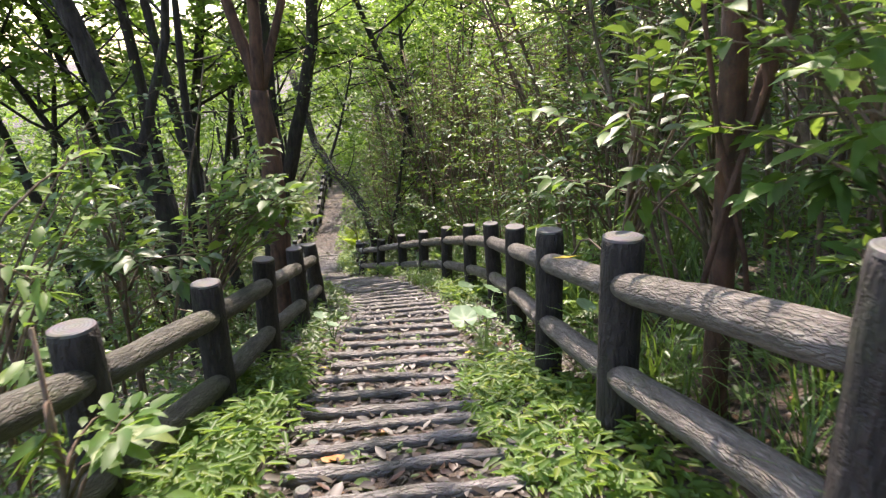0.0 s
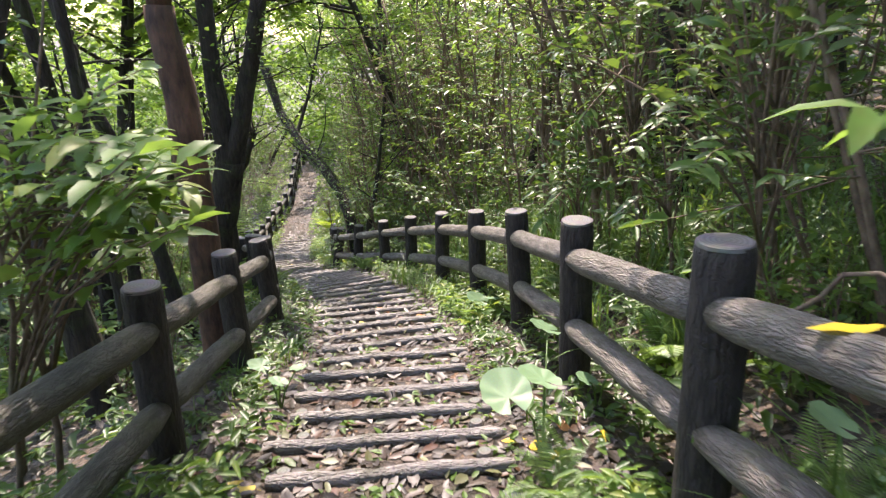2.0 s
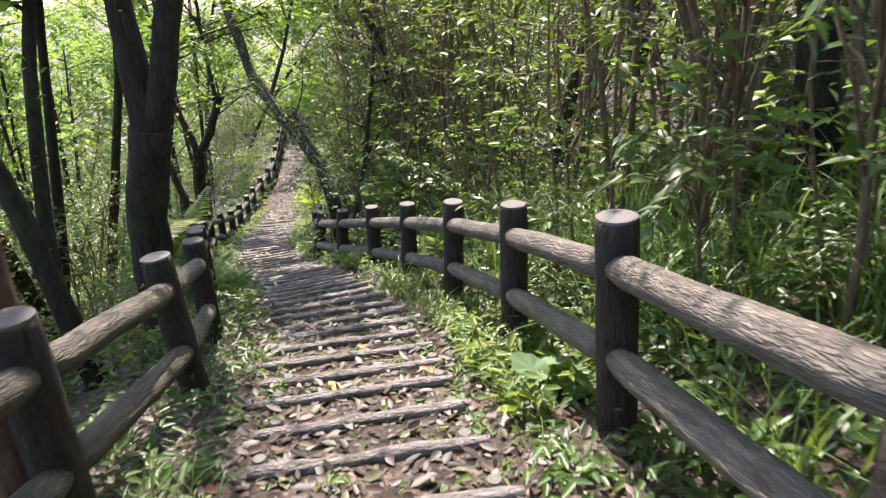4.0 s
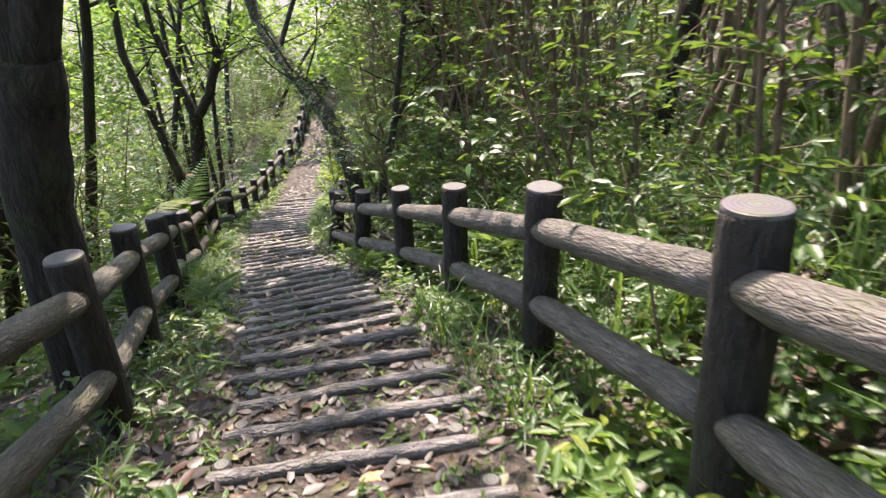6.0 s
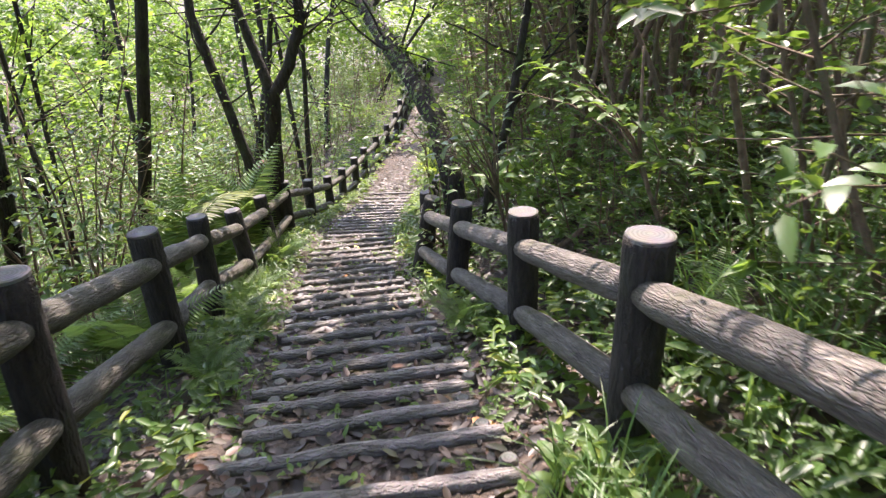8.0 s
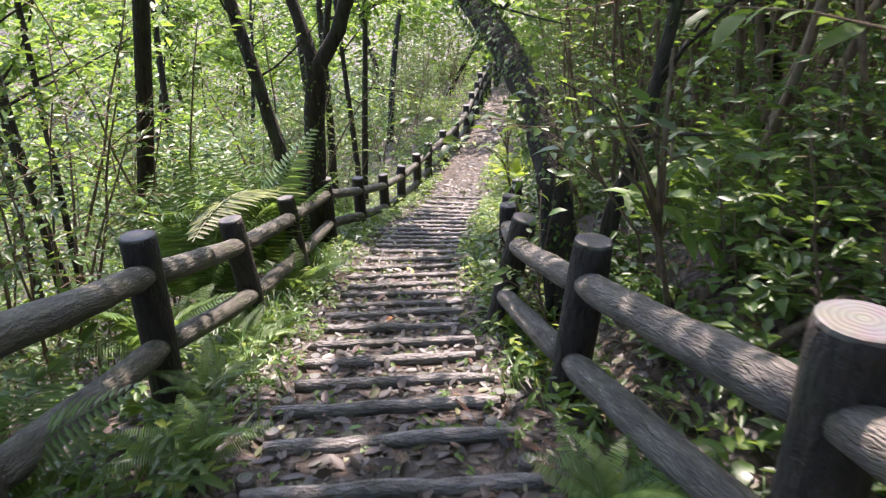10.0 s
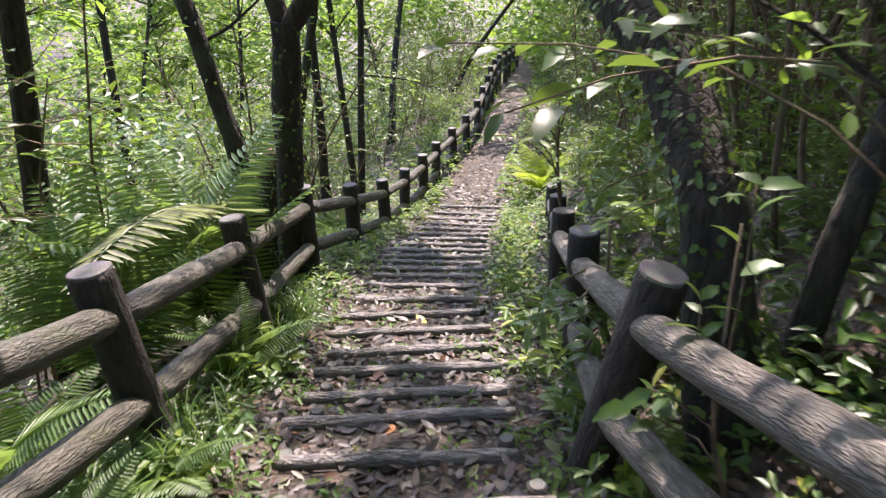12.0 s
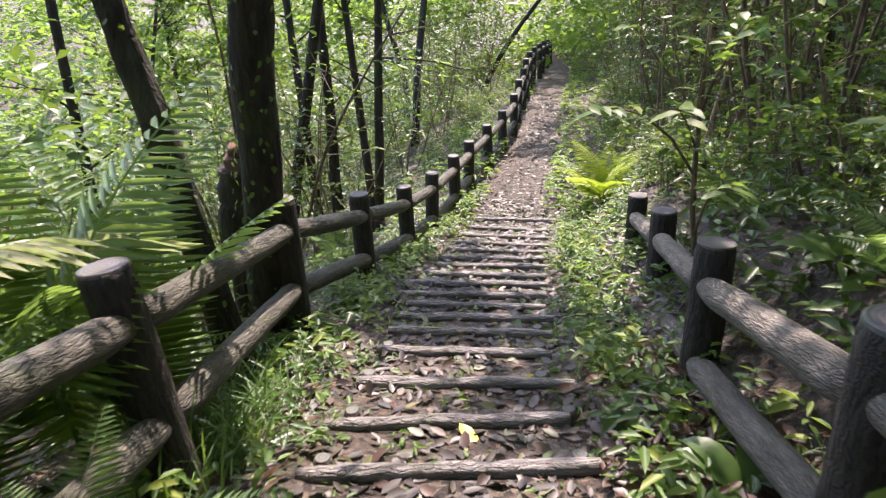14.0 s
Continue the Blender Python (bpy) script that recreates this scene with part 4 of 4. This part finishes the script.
# ---- ferns, grasses and low plants ----


def frond_mesh(length, pairs, seed, mat):
    """One arching fern frond, base at the origin, growing along +y: a midrib with paired, tapering leaflets."""
    r = random.Random(seed)
    rise = r.uniform(0.75, 1.0)
    pts = [Vector((0.02 * math.sin(3 * f), length * (0.15 * f + 0.85 * f * f * 0.55 + 0.32 * f), length * rise * (0.95 * f - 0.62 * f * f))) for f in np.linspace(0, 1, 12)]
    v, f = tube(pts, [0.007 - 0.0055 * i / 11 for i in range(12)], 4)
    P, D, U, L = [], [], [], []
    for i in range(pairs):
        k = 0.16 + 0.83 * i / pairs
        q, d = along(pts, k)
        size = length * 0.27 * math.sin(min(1.0, (1.04 - k) * 1.5) * math.pi / 2) * (0.72 + 0.28 * min(1, k * 4))
        nrm = d.cross(Vector((1, 0, 0))) * -1
        for side in (-1, 1):
            P.append(q)
            D.append((Vector((side, 0, 0)) + d * 0.35 + Vector((0, 0, r.uniform(-0.12, 0.05)))).normalized())
            U.append((0.0, -d.z, d.y))
            L.append(size * r.uniform(0.92, 1.05))
    ob = blades("frond", P, D, U, np.array(L), np.full(len(L), length * 0.021), mat, None, 1, 0.18)
    lv = [tuple(p) for p in v]
    bm = bmesh.new()
    bm.from_mesh(ob.data)
    vs = [bm.verts.new(p) for p in lv]
    for q in f:
        try:
            bm.faces.new([vs[i] for i in q])
        except ValueError:
            pass
    bm.to_mesh(ob.data)
    bm.free()
    me = ob.data
    bpy.data.objects.remove(ob)
    return me


FROND = [frond_mesh(1.0, 34, k, FERN) for k in range(3)]
DRY = frond_mesh(1.0, 34, 5, FERN_DRY)
LIME = frond_mesh(1.0, 30, 6, FERN_LIME)


def fern(x, y, fronds, size, seed, label, first=0.0, arc=360.0, up=0.0, lift=20.0, meshes=None, extra=()):
    r = random.Random(seed)
    root = new("fern")
    root.location = (x, y, base_z(x, y) + up)
    for i in range(fronds):
        o = new("frond", (meshes or FROND)[(i + seed) % len(meshes or FROND)])
        o.parent = root
        k = size * r.uniform(0.75, 1.1)
        o.matrix_basis = pose(0, 0, 0, r.uniform(lift - 13, lift + 13), r.uniform(-15, 15), first + arc * (i + r.uniform(-0.3, 0.3)) / fronds)
        o.scale = (k, k, k)
    for me, place_at, k, tilt, roll, turn in extra:
        o = new("frond", me)
        o.parent = root
        o.matrix_basis = Matrix.Translation(Vector(place_at) - root.location) @ pose(0, 0, 0, 0, 0, turn) @ pose(0, 0, 0, tilt, roll, 0)
        o.scale = (k, k, k)
    return tagged(root, label, "fern", "ferns")


fern(-4.98, 17.35, 8, 1.75, 1, "large green fern with tall upright fronds behind the fence", 20, 360, 0, 42, None, [(FROND[0], (-4.8, 17.0, -4.75), 1.68, 43, 0, -25), (DRY, (-5.0, 17.85, -4.35), 1.95, -4, 12, 187)])
fern(-5.45, 16.75, 9, 1.65, 2, "large pale sunlit fern behind the fence", 0, 360, 0, 46)
fern(-4.95, 16.2, 7, 1.25, 3, "arching fern leaning over the log rail", -60, 200, 0.1, 30)
fern(-5.7, 17.9, 8, 1.3, 7, "large green fern on the slope", 0, 360, 0, 30)
fern(-4.75, 15.2, 8, 0.95, 4, "green fern with arching fronds on the slope")
fern(-3.50, 24.6, 11, 1.0, 5, "bright yellow-green fern beside the dirt path", 0, 360, 0, 26, [LIME])
fern(-2.5, 22.8, 8, 0.8, 6, "green fern beside the dirt path")
for k, (x, y, z) in enumerate(((0.25, 4.35, 0.32), (-2.85, 13.2, 0.4), (-2.6, 12.2, 0.38), (-3.7, 14.7, 0.4), (-4.15, 16.35, 0.62), (0.95, 3.9, 0.5), (1.1, 5.4, 0.55), (-0.05, 12.2, 0.6), (-1.3, 13.1, 0.45), (-1.9, 17.9, 0.6),
                                 (-1.2, 19.2, 0.7), (-2.3, 20.6, 0.6), (-3.75, 15.15, 0.38), (-3.3, 13.9, 0.36), (-6.6, 20.3, 0.8), (-6.3, 22.0, 0.8), (-0.4, 16.9, 0.7), (-3.3, 12.6, 0.8), (-3.7, 12.0, 0.9))):
    fern(x, y, 7, z, 20 + k, "small green fern on the leaf litter")


def grass(name, label, spots, per, length, mat, seed, width=0.011):
    """Arching blades in tufts, as one body of grass."""
    g = np.random.default_rng(seed)
    verts, faces = [], []
    for s, v in spots:
        c = at(s, v)
        for _ in range(per):
            a = g.uniform(0, 2 * math.pi)
            d = np.array((math.cos(a), math.sin(a), 0.0))
            side = np.array((-d[1], d[0], 0.0))
            b = np.array(c) + np.array((g.normal(0, 0.07), g.normal(0, 0.07), -0.03))
            L, out, w = length * g.uniform(0.5, 1.2), g.uniform(0.35, 0.95), width * g.uniform(0.6, 1.3)
            o = len(verts)
            for i, f in enumerate((0, 0.3, 0.6, 0.85)):
                p = b + d * (L * out * f * (0.35 + 0.65 * f)) + np.array((0, 0, L * (1.25 * f - 0.85 * out * f * f)))
                k = w * (1 - 0.55 * f)
                verts += [p - side * k / 2, p + side * k / 2]
                if i:
                    faces.append((o + 2 * i - 2, o + 2 * i - 1, o + 2 * i + 1, o + 2 * i))
            f = 1.0
            verts.append(b + d * (L * out) + np.array((0, 0, L * (1.25 - 0.85 * out))))
            faces.append((o + 6, o + 7, o + 8))
    return tagged(mesh_object(name, verts, faces, mat), label, "grass", "", "stuff")


gr = random.Random(5)
grass("grass", "long arching grass blades behind the log fence", [(gr.uniform(0.6, 3.6), gr.uniform(1.15, 2.0)) for _ in range(34)], 26, 0.6, GRASS, 1)
grass("grass", "long arching grass blades on the bank", [(gr.uniform(5, 12.5), gr.uniform(1.25, 3.6)) for _ in range(150)], 22, 0.72, GRASS, 2, 0.013)
grass("grass", "short grass along the edge of the steps", [(gr.uniform(5, 24), gr.choice((-1, 1)) * gr.uniform(0.62, 1.1)) for _ in range(130)], 14, 0.22, GRASS, 3, 0.008)
grass("grass", "grass tufts beside the log steps", [(gr.uniform(14.2, 18.5), -gr.uniform(0.75, 1.15)) for _ in range(22)] + [(gr.uniform(9.3, 10.9), gr.uniform(0.6, 1.0)) for _ in range(14)] + [(17.3, -0.86), (17.45, -0.9), (17.55, -0.82), (16.5, -0.95), (15.1, -1.0), (14.9, -0.95), (15.3, -1.05)], 22, 0.36, GRASS, 4, 0.010)


def low_plants(name, label, spots, leaf, mat, seed, tall=0.22, per=9, wide=0.34):
    """Seedlings and creepers: little sprays of leaves close to the ground."""
    g = np.random.default_rng(seed)
    P, D, L = [], [], []
    for s, v in spots:
        c = np.array(at(s, v))
        h = g.uniform(0.25, 1.0) * tall
        for _ in range(per):
            a = g.uniform(0, 2 * math.pi)
            f = g.uniform(0.3, 1.0)
            P.append(c + np.array((g.normal(0, 0.035), g.normal(0, 0.035), h * f)))
            D.append((math.cos(a), math.sin(a), g.uniform(-0.15, 0.6)))
            L.append(leaf * g.uniform(0.55, 1.25))
    L = np.array(L)
    return tagged(blades(name, P, D, ups(len(P), 0.3, g), L, L * wide, mat, None, 1, 0.35, "stuff"), label, "undergrowth")


def edge_spots(n, s0, s1, a, b, sign, r):
    return [(r.uniform(s0, s1), sign * (a + (b - a) * r.random() ** 1.3)) for _ in range(n)]


low_plants("undergrowth", "bright green low plants beside the log steps", edge_spots(420, 1.0, 4.6, 0.62, 1.5, -1, gr), 0.105, LEAF_PALE, 1, 0.25, 9, 0.26)
low_plants("undergrowth", "pale sunlit low plants beside the log steps", edge_spots(330, 1.6, 4.3, 0.42, 1.0, 1, gr), 0.085, LEAF_PALE, 2, 0.16, 9, 0.32)
low_plants("undergrowth", "green low plants under the fences", edge_spots(620, 4.4, 25, 0.66, 1.45, 1, gr) + edge_spots(620, 4.4, 25, 0.66, 1.5, -1, gr), 0.08, LEAF, 3, 0.2, 8, 0.42)
low_plants("undergrowth", "fresh green low plants under the fences", edge_spots(110, 7.2, 9.2, 0.66, 1.4, 1, gr) + edge_spots(300, 10.5, 25, 0.66, 1.4, 1, gr) + edge_spots(230, 10.5, 25, 0.66, 1.4, -1, gr), 0.10, LEAF_PALE, 4, 0.24, 8, 0.36)
low_plants("undergrowth", "small green seedlings between the log steps", [(s + gr.uniform(0.10, 0.26), gr.uniform(-0.58, 0.58)) for s in LOGS[5:] for _ in range(3)] + edge_spots(160, 2, 24, 0.48, 0.64, 1, gr) + edge_spots(160, 2, 24, 0.48, 0.64, -1, gr), 0.055, LEAF_PALE, 17, 0.07, 7, 0.42)
low_plants("undergrowth", "green low plants beside the dirt path", edge_spots(560, 24, 46, 0.42, 2.6, 1, gr) + edge_spots(520, 24, 46, 0.6, 2.6, -1, gr), 0.13, LEAF_PALE, 7, 0.4, 8, 0.42)
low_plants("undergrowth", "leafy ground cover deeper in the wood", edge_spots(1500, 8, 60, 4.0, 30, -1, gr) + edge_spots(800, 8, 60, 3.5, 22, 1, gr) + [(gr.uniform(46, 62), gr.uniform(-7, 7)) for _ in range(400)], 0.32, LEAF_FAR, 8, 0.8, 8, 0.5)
low_plants("undergrowth", "green low plants on the bank", edge_spots(1900, 0, 30, 1.25, 4.5, 1, gr), 0.105, LEAF, 5, 0.3, 8, 0.42)
low_plants("undergrowth", "green low plants on the slope", edge_spots(1100, 0, 34, 1.25, 4.5, -1, gr), 0.095, LEAF, 6, 0.3, 8, 0.42)
low_plants("undergrowth", "green seedlings and creepers on the steep bank", edge_spots(620, 6, 16, 1.2, 3.0, 1, random.Random(77)), 0.11, LEAF, 15, 0.32, 8, 0.42)


def litter(name, label, n, s0, s1, half, leaf, mat, seed, near=None):
    g = np.random.default_rng(seed)
    P, D = [], []
    for _ in range(n):
        s = g.uniform(s0, s1)
        v = g.uniform(-half, half) if near is None else g.uniform(near, half)
        gap = s - _steps[np.abs(_steps - s).argmin()]
        if abs(v) < 0.56 and -0.035 < gap < 0.055:      # the logs are trodden clean
            s += math.copysign(0.06, gap)
        P.append(np.array(at(s, v, 0.003 + 0.009 * g.random())))
        a = g.uniform(0, 2 * math.pi)
        D.append((math.cos(a), math.sin(a), g.normal(-0.02, 0.18)))
    L = g.uniform(0.5, 1.3, n) * leaf
    return tagged(blades(name, P, D, ups(n, 0.36, g), L, L * g.uniform(0.36, 0.58, n), mat, None, 2, -0.05, "stuff"), label, "leaf litter")


litter("leaf_litter", "fallen brown and buff leaves over the steps", 19000, 0, 25, 1.25, 0.078, LITTER, 1)
litter("leaf_litter", "fallen buff and grey leaves over the steps", 4500, 0, 25, 1.25, 0.07, LITTER_PALE, 4)
litter("leaf_litter", "fallen brown leaves along the dirt path", 3500, 24, 36, 1.2, 0.085, LITTER, 2)
litter("leaf_litter", "fallen green and yellow leaves over the steps", 1500, 0, 25, 1.2, 0.065, LEAF_PALE, 3)
litter("leaf_litter", "fallen red-brown leaves over the steps", 2600, 0, 25, 1.2, 0.085, RUST, 12)
litter("leaf_litter", "fallen olive-green leaves over the steps", 2600, 0, 25, 1.25, 0.075, OLIVE, 13)
litter("leaf_litter", "heap of dark red-brown leaves beside the steps", 700, 17.0, 18.4, 1.15, 0.085, RUST, 14, 0.55)
litter("leaf_litter", "fallen brown leaves below the fence", 5000, 0, 26, -1.2, 0.085, LITTER, 16, -3.2)
litter("leaf_litter", "fallen rust-brown leaves beside the steps", 2600, 4, 25, 1.3, 0.085, LITTER, 9, 0.6)
litter("leaf_litter", "fallen brown leaves on the bank", 6000, 0, 26, 3.6, 0.10, LITTER, 6, 1.25)

# ---- single plants and leaves along the way ----


def round_leaf_mesh(mat, seed):
    """A heart-shaped blade about 1 across, notched at its stalk, slightly cupped and veined."""
    r = random.Random(seed)
    verts, faces, n = [(0, 0.0, -0.03)], [], 22
    for ring, k in ((1, 0.55), (2, 1.0)):
        for i in range(n + 1):
            a = math.radians(-90 + 14 + (360 - 28) * i / n)
            rad = 0.5 * k * (1.0 + 0.10 * math.cos(2 * (a + math.pi / 2)) + 0.03 * r.uniform(-1, 1) * (ring == 2))
            wave = 0.025 * math.cos(7 * a) * k
            verts.append((rad * math.cos(a), rad * math.sin(a) + 0.12 * k, 0.07 * k * k + wave - 0.03))
    m = n + 1
    for i in range(n):
        faces.append((0, 1 + i, 2 + i))
        faces.append((1 + i, 1 + m + i, 2 + m + i, 2 + i))
    me = bpy.data.meshes.new("leaf")
    me.from_pydata(verts, [], faces)
    me.materials.append(mat)
    me.polygons.foreach_set("use_smooth", [True] * len(me.polygons))
    return me


ROUND = leaf_material("soft pale round leaf", (0.10, 0.19, 0.09), (0.20, 0.32, 0.17), 0.5, 0.3)
round_leaves = [round_leaf_mesh(ROUND, k) for k in range(3)]


def round_plant(foot, leaves, seed):
    """A low plant with round leaves, each on its own stalk: rows of (place, width, tilt about x, tilt about y)."""
    root = new("round_leaved_plant")
    root.location = (foot[0], foot[1], base_z(*foot))
    o = root.location
    for i, (p, w, tx, ty) in enumerate(leaves):
        q = Vector(p) - o
        v, f = tube([(0, 0, -0.03), (q.x * 0.3, q.y * 0.3, q.z * 0.55), (q.x * 0.8, q.y * 0.8, q.z * 0.95), (q.x, q.y, q.z - 0.02)], [0.005, 0.0045, 0.004, 0.003], 6)
        stalk = mesh_object("stalk", v, f, GRASS, root)
        leaf = new("leaf", round_leaves[(i + seed) % 3])
        leaf.parent = root
        leaf.matrix_basis = Matrix.Translation(q) @ pose(0, 0, 0, tx, ty, 40 * i + 15 * seed)
        leaf.scale = (w, w, w)
    return tagged(root, "low plant with pale round heart-shaped leaves", "plant", "round-leaved plants")


round_plant((0.28, 4.75), [((0.12, 4.66, -0.57), 0.23, 18, -8), ((0.30, 4.86, -0.62), 0.19, 12, 10), ((0.39, 5.27, -0.58), 0.15, 25, 0)], 1)
round_plant((0.62, 5.15), [((0.56, 5.1, -0.78), 0.11, 10, 12), ((0.72, 5.2, -0.74), 0.12, 20, -10)], 2)
round_plant((0.85, 3.7), [((0.83, 3.72, -0.1), 0.12, 20, 0), ((0.95, 3.6, -0.2), 0.10, 8, 15)], 3)
round_plant((-1.05, 5.6), [((-1.02, 5.55, -0.98), 0.11, 10, 10), ((-1.15, 5.7, -0.95), 0.12, 15, -12), ((-0.95, 5.75, -1.0), 0.09, 5, 0)], 4)
round_plant((0.28, 7.45), [((0.23, 7.42, -1.37), 0.18, 22, -10), ((0.36, 7.55, -1.42), 0.13, 10, 12)], 5)


def rosette(x, y, n, leaf, mat, seed, label, rise=0.75, wide=0.30):
    """A clump of long broad leaves that spring from one foot, each leaf a part."""
    r = random.Random(seed)
    root = new("broad_leaved_plant")
    root.location = (x, y, base_z(x, y))
    for i in range(n):
        a = 2 * math.pi * (i + r.uniform(-0.3, 0.3)) / n
        L = leaf * r.uniform(0.75, 1.15)
        verts, faces = [], []
        tilt = rise * r.uniform(0.7, 1.2)
        for k in range(7):
            f = k / 6
            w = L * wide * math.sin(math.pi * min(1.0, 0.08 + f * 0.93)) ** 0.8 * 0.5
            out, z = L * f * (1 - 0.15 * f), L * (tilt * f - 0.75 * tilt * f * f)
            for side, dz in ((-1, 0.18), (0, 0.0), (1, 0.18)):
                verts.append((math.cos(a) * out - math.sin(a) * w * side, math.sin(a) * out + math.cos(a) * w * side, z + w * dz - 0.01))
            if k:
                b = 3 * k
                faces += [(b - 3, b - 2, b + 1, b), (b - 2, b - 1, b + 2, b + 1)]
        mesh_object("leaf", verts, faces, mat, root)
    return tagged(root, label, "plant", "broad-leaved plants")


pr = random.Random(31)
rosette(-0.66, 11.16, 8, 0.21, LEAF_PALE, 1, "plant with long pale sunlit leaves by the fence", 0.9)
rosette(-0.50, 11.3, 7, 0.22, LEAF_PALE, 2, "plant with long pale sunlit leaves by the fence", 0.9)
rosette(-0.36, 10.85, 8, 0.20, LEAF_PALE, 3, "plant with long light green leaves by the fence", 1.0)
for k in range(9):
    s = pr.uniform(7.3, 9.0)
    p = at(s, pr.uniform(0.68, 1.15))
    rosette(p.x, p.y, pr.randint(5, 8), pr.uniform(0.18, 0.28), LEAF_PALE, 10 + k, "light green leafy plant on the leaf litter", 0.8, 0.34)
for k in range(10):
    s = pr.uniform(1.2, 4.2)
    p = at(s, -pr.uniform(0.68, 1.3))
    rosette(p.x, p.y, pr.randint(6, 9), pr.uniform(0.14, 0.24), LEAF_PALE, 30 + k, "bright green leafy plant beside the steps", 0.9, 0.26)
for k in range(22):
    s = pr.uniform(11.5, 23)
    p = at(s, pr.choice((-1, 1, 1)) * pr.uniform(0.7, 1.1))
    rosette(p.x, p.y, pr.randint(5, 9), pr.uniform(0.16, 0.30), pr.choice((LEAF, LEAF_PALE)), 50 + k, "green leafy plant beside the log steps", 0.9, 0.34)
for k in range(14):
    s = pr.uniform(6, 20)
    p = at(s, pr.uniform(1.3, 2.4))
    rosette(p.x, p.y, pr.randint(5, 8), pr.uniform(0.28, 0.45), LEAF, 80 + k, "dark green broad-leaved plant on the bank", 1.0, 0.32)


def fallen_leaf(p, size, turn, mat, label, tilt=(0, 0)):
    """A single wide fallen leaf, curled a little at its rim."""
    verts, faces = [(0, 0, 0.0)], []
    n = 12
    for i in range(n):
        a = 2 * math.pi * i / n
        rad = 0.5 * (1 - 0.22 * math.cos(2 * a)) * (1.25 if i == 3 else 1.0)
        verts.append((rad * math.cos(a) * 0.8, rad * math.sin(a), 0.10 * rad * rad + 0.035 * math.sin(3 * a)))
    for i in range(n):
        faces.append((0, 1 + i, 1 + (i + 1) % n))
    v, f = tube([(0, -0.35, 0.01), (0.02, -0.65, 0.02), (0.05, -0.85, 0.01)], [0.02, 0.016, 0.012], 4)
    v, f = joined([(verts, faces), (v, f)])
    ob = mesh_object("fallen_leaf", v, f, mat)
    ob.matrix_basis = Matrix.Translation(p) @ pose(0, 0, 0, tilt[0], tilt[1], turn)
    ob.scale = (size, size, size)
    return tagged(ob, label, "leaf", "fallen leaves")


def on_ground(x, y, up=0.012):
    return (x, y, base_z(x, y) + up)


rail_a, rail_b = Vector((0.72, 2.64, 0.45)), Vector((0.65, 4.06, 0.07))
p = rail_a.lerp(rail_b, 0.60)
fallen_leaf((p.x - 0.03, p.y, p.z + 0.066), 0.10, 60, YELLOW, "bright yellow fallen leaf lying on the log rail", (-12, 8))
for x, y, c in ((0.18, 4.93, 0), (0.27, 4.82, 0), (0.56, 4.8, 0), (0.33, 4.7, 0), (0.42, 5.0, 1), (-0.98, 4.6, 0), (0.02, 5.62, 1), (-0.28, 8.36, 1), (-0.99, 8.05, 0), (-0.83, 8.2, 0), (-0.65, 8.8, 1), (-1.05, 10.95, 1), (-0.35, 10.3, 1),
                (-0.75, 9.1, 1), (-0.2, 9.9, 1), (-1.0, 11.7, 1), (0.0, 3.0, 1), (-0.35, 3.15, 1), (-0.55, 2.75, 1), (-3.5, 17.7, 0), (-3.35, 18.5, 0), (-2.55, 16.9, 1), (-1.5, 9.6, 1), (0.1, 3.7, 1), (-3.1, 15.9, 1)):
    fallen_leaf(on_ground(x, y), 0.075 + 0.03 * pr.random(), pr.uniform(0, 360), ORANGE if c else YELLOW, "orange-brown fallen leaf on the path" if c else "yellow fallen leaf on the path", (pr.uniform(-10, 10), pr.uniform(-10, 10)))

g = np.random.default_rng(77)                         # heap of rust-coloured dead fern beside the steps
n = 320
P = [np.array(at(float(g.normal(17.75, 0.35)), float(g.normal(0.85, 0.15)), float(g.uniform(0.01, 0.08)))) for _ in range(n)]
tagged(blades("dead_fern", P, rand_dirs(n, 0.25, g), ups(n, 0.5, g), g.uniform(0.05, 0.12, n), g.uniform(0.012, 0.03, n), RUST, None, 1, 0.1, "stuff"), "rust-coloured dead fern beside the steps", "dead fern")

# a bent dead branch on the upper rail, and roots and sticks on the bank
for k, pts in enumerate((((0.72, 3.86, 0.12), (0.78, 3.7, 0.34), (0.92, 3.3, 0.30), (1.05, 2.7, 0.38), (1.2, 2.2, 0.45)), ((-1.0, 14.6, -3.15), (-0.7, 14.8, -3.0), (-0.3, 14.9, -2.95), (0.3, 15.2, -2.75)), ((-0.9, 14.0, -3.2), (-0.5, 14.1, -3.0), (0.1, 14.0, -2.9)), ((-0.3, 12.9, -2.7), (0.0, 13.1, -2.5), (0.5, 13.2, -2.5)))):
    pts = [Vector(q) for q in pts]
    if k:
        pts = [Vector((q.x, q.y, base_z(q.x, q.y) + 0.03 + 0.10 * (i % 2))) for i, q in enumerate(pts)]
    o = pts[0]
    fp = [along([q - o for q in pts], i / 14)[0] + noise.noise_vector(Vector((k, i * 0.5, 1))) * 0.02 for i in range(15)]
    v, f = tube(fp, [0.007 - 0.0003 * i for i in range(15)] if k == 0 else [0.03 - 0.0014 * i for i in range(15)], 7)
    ob = mesh_object("dead_branch", v, f, TWIG)
    ob.location = o
    tagged(ob, "bent dead branch against the log fence" if k == 0 else "dead branch lying on the bank", "branch")
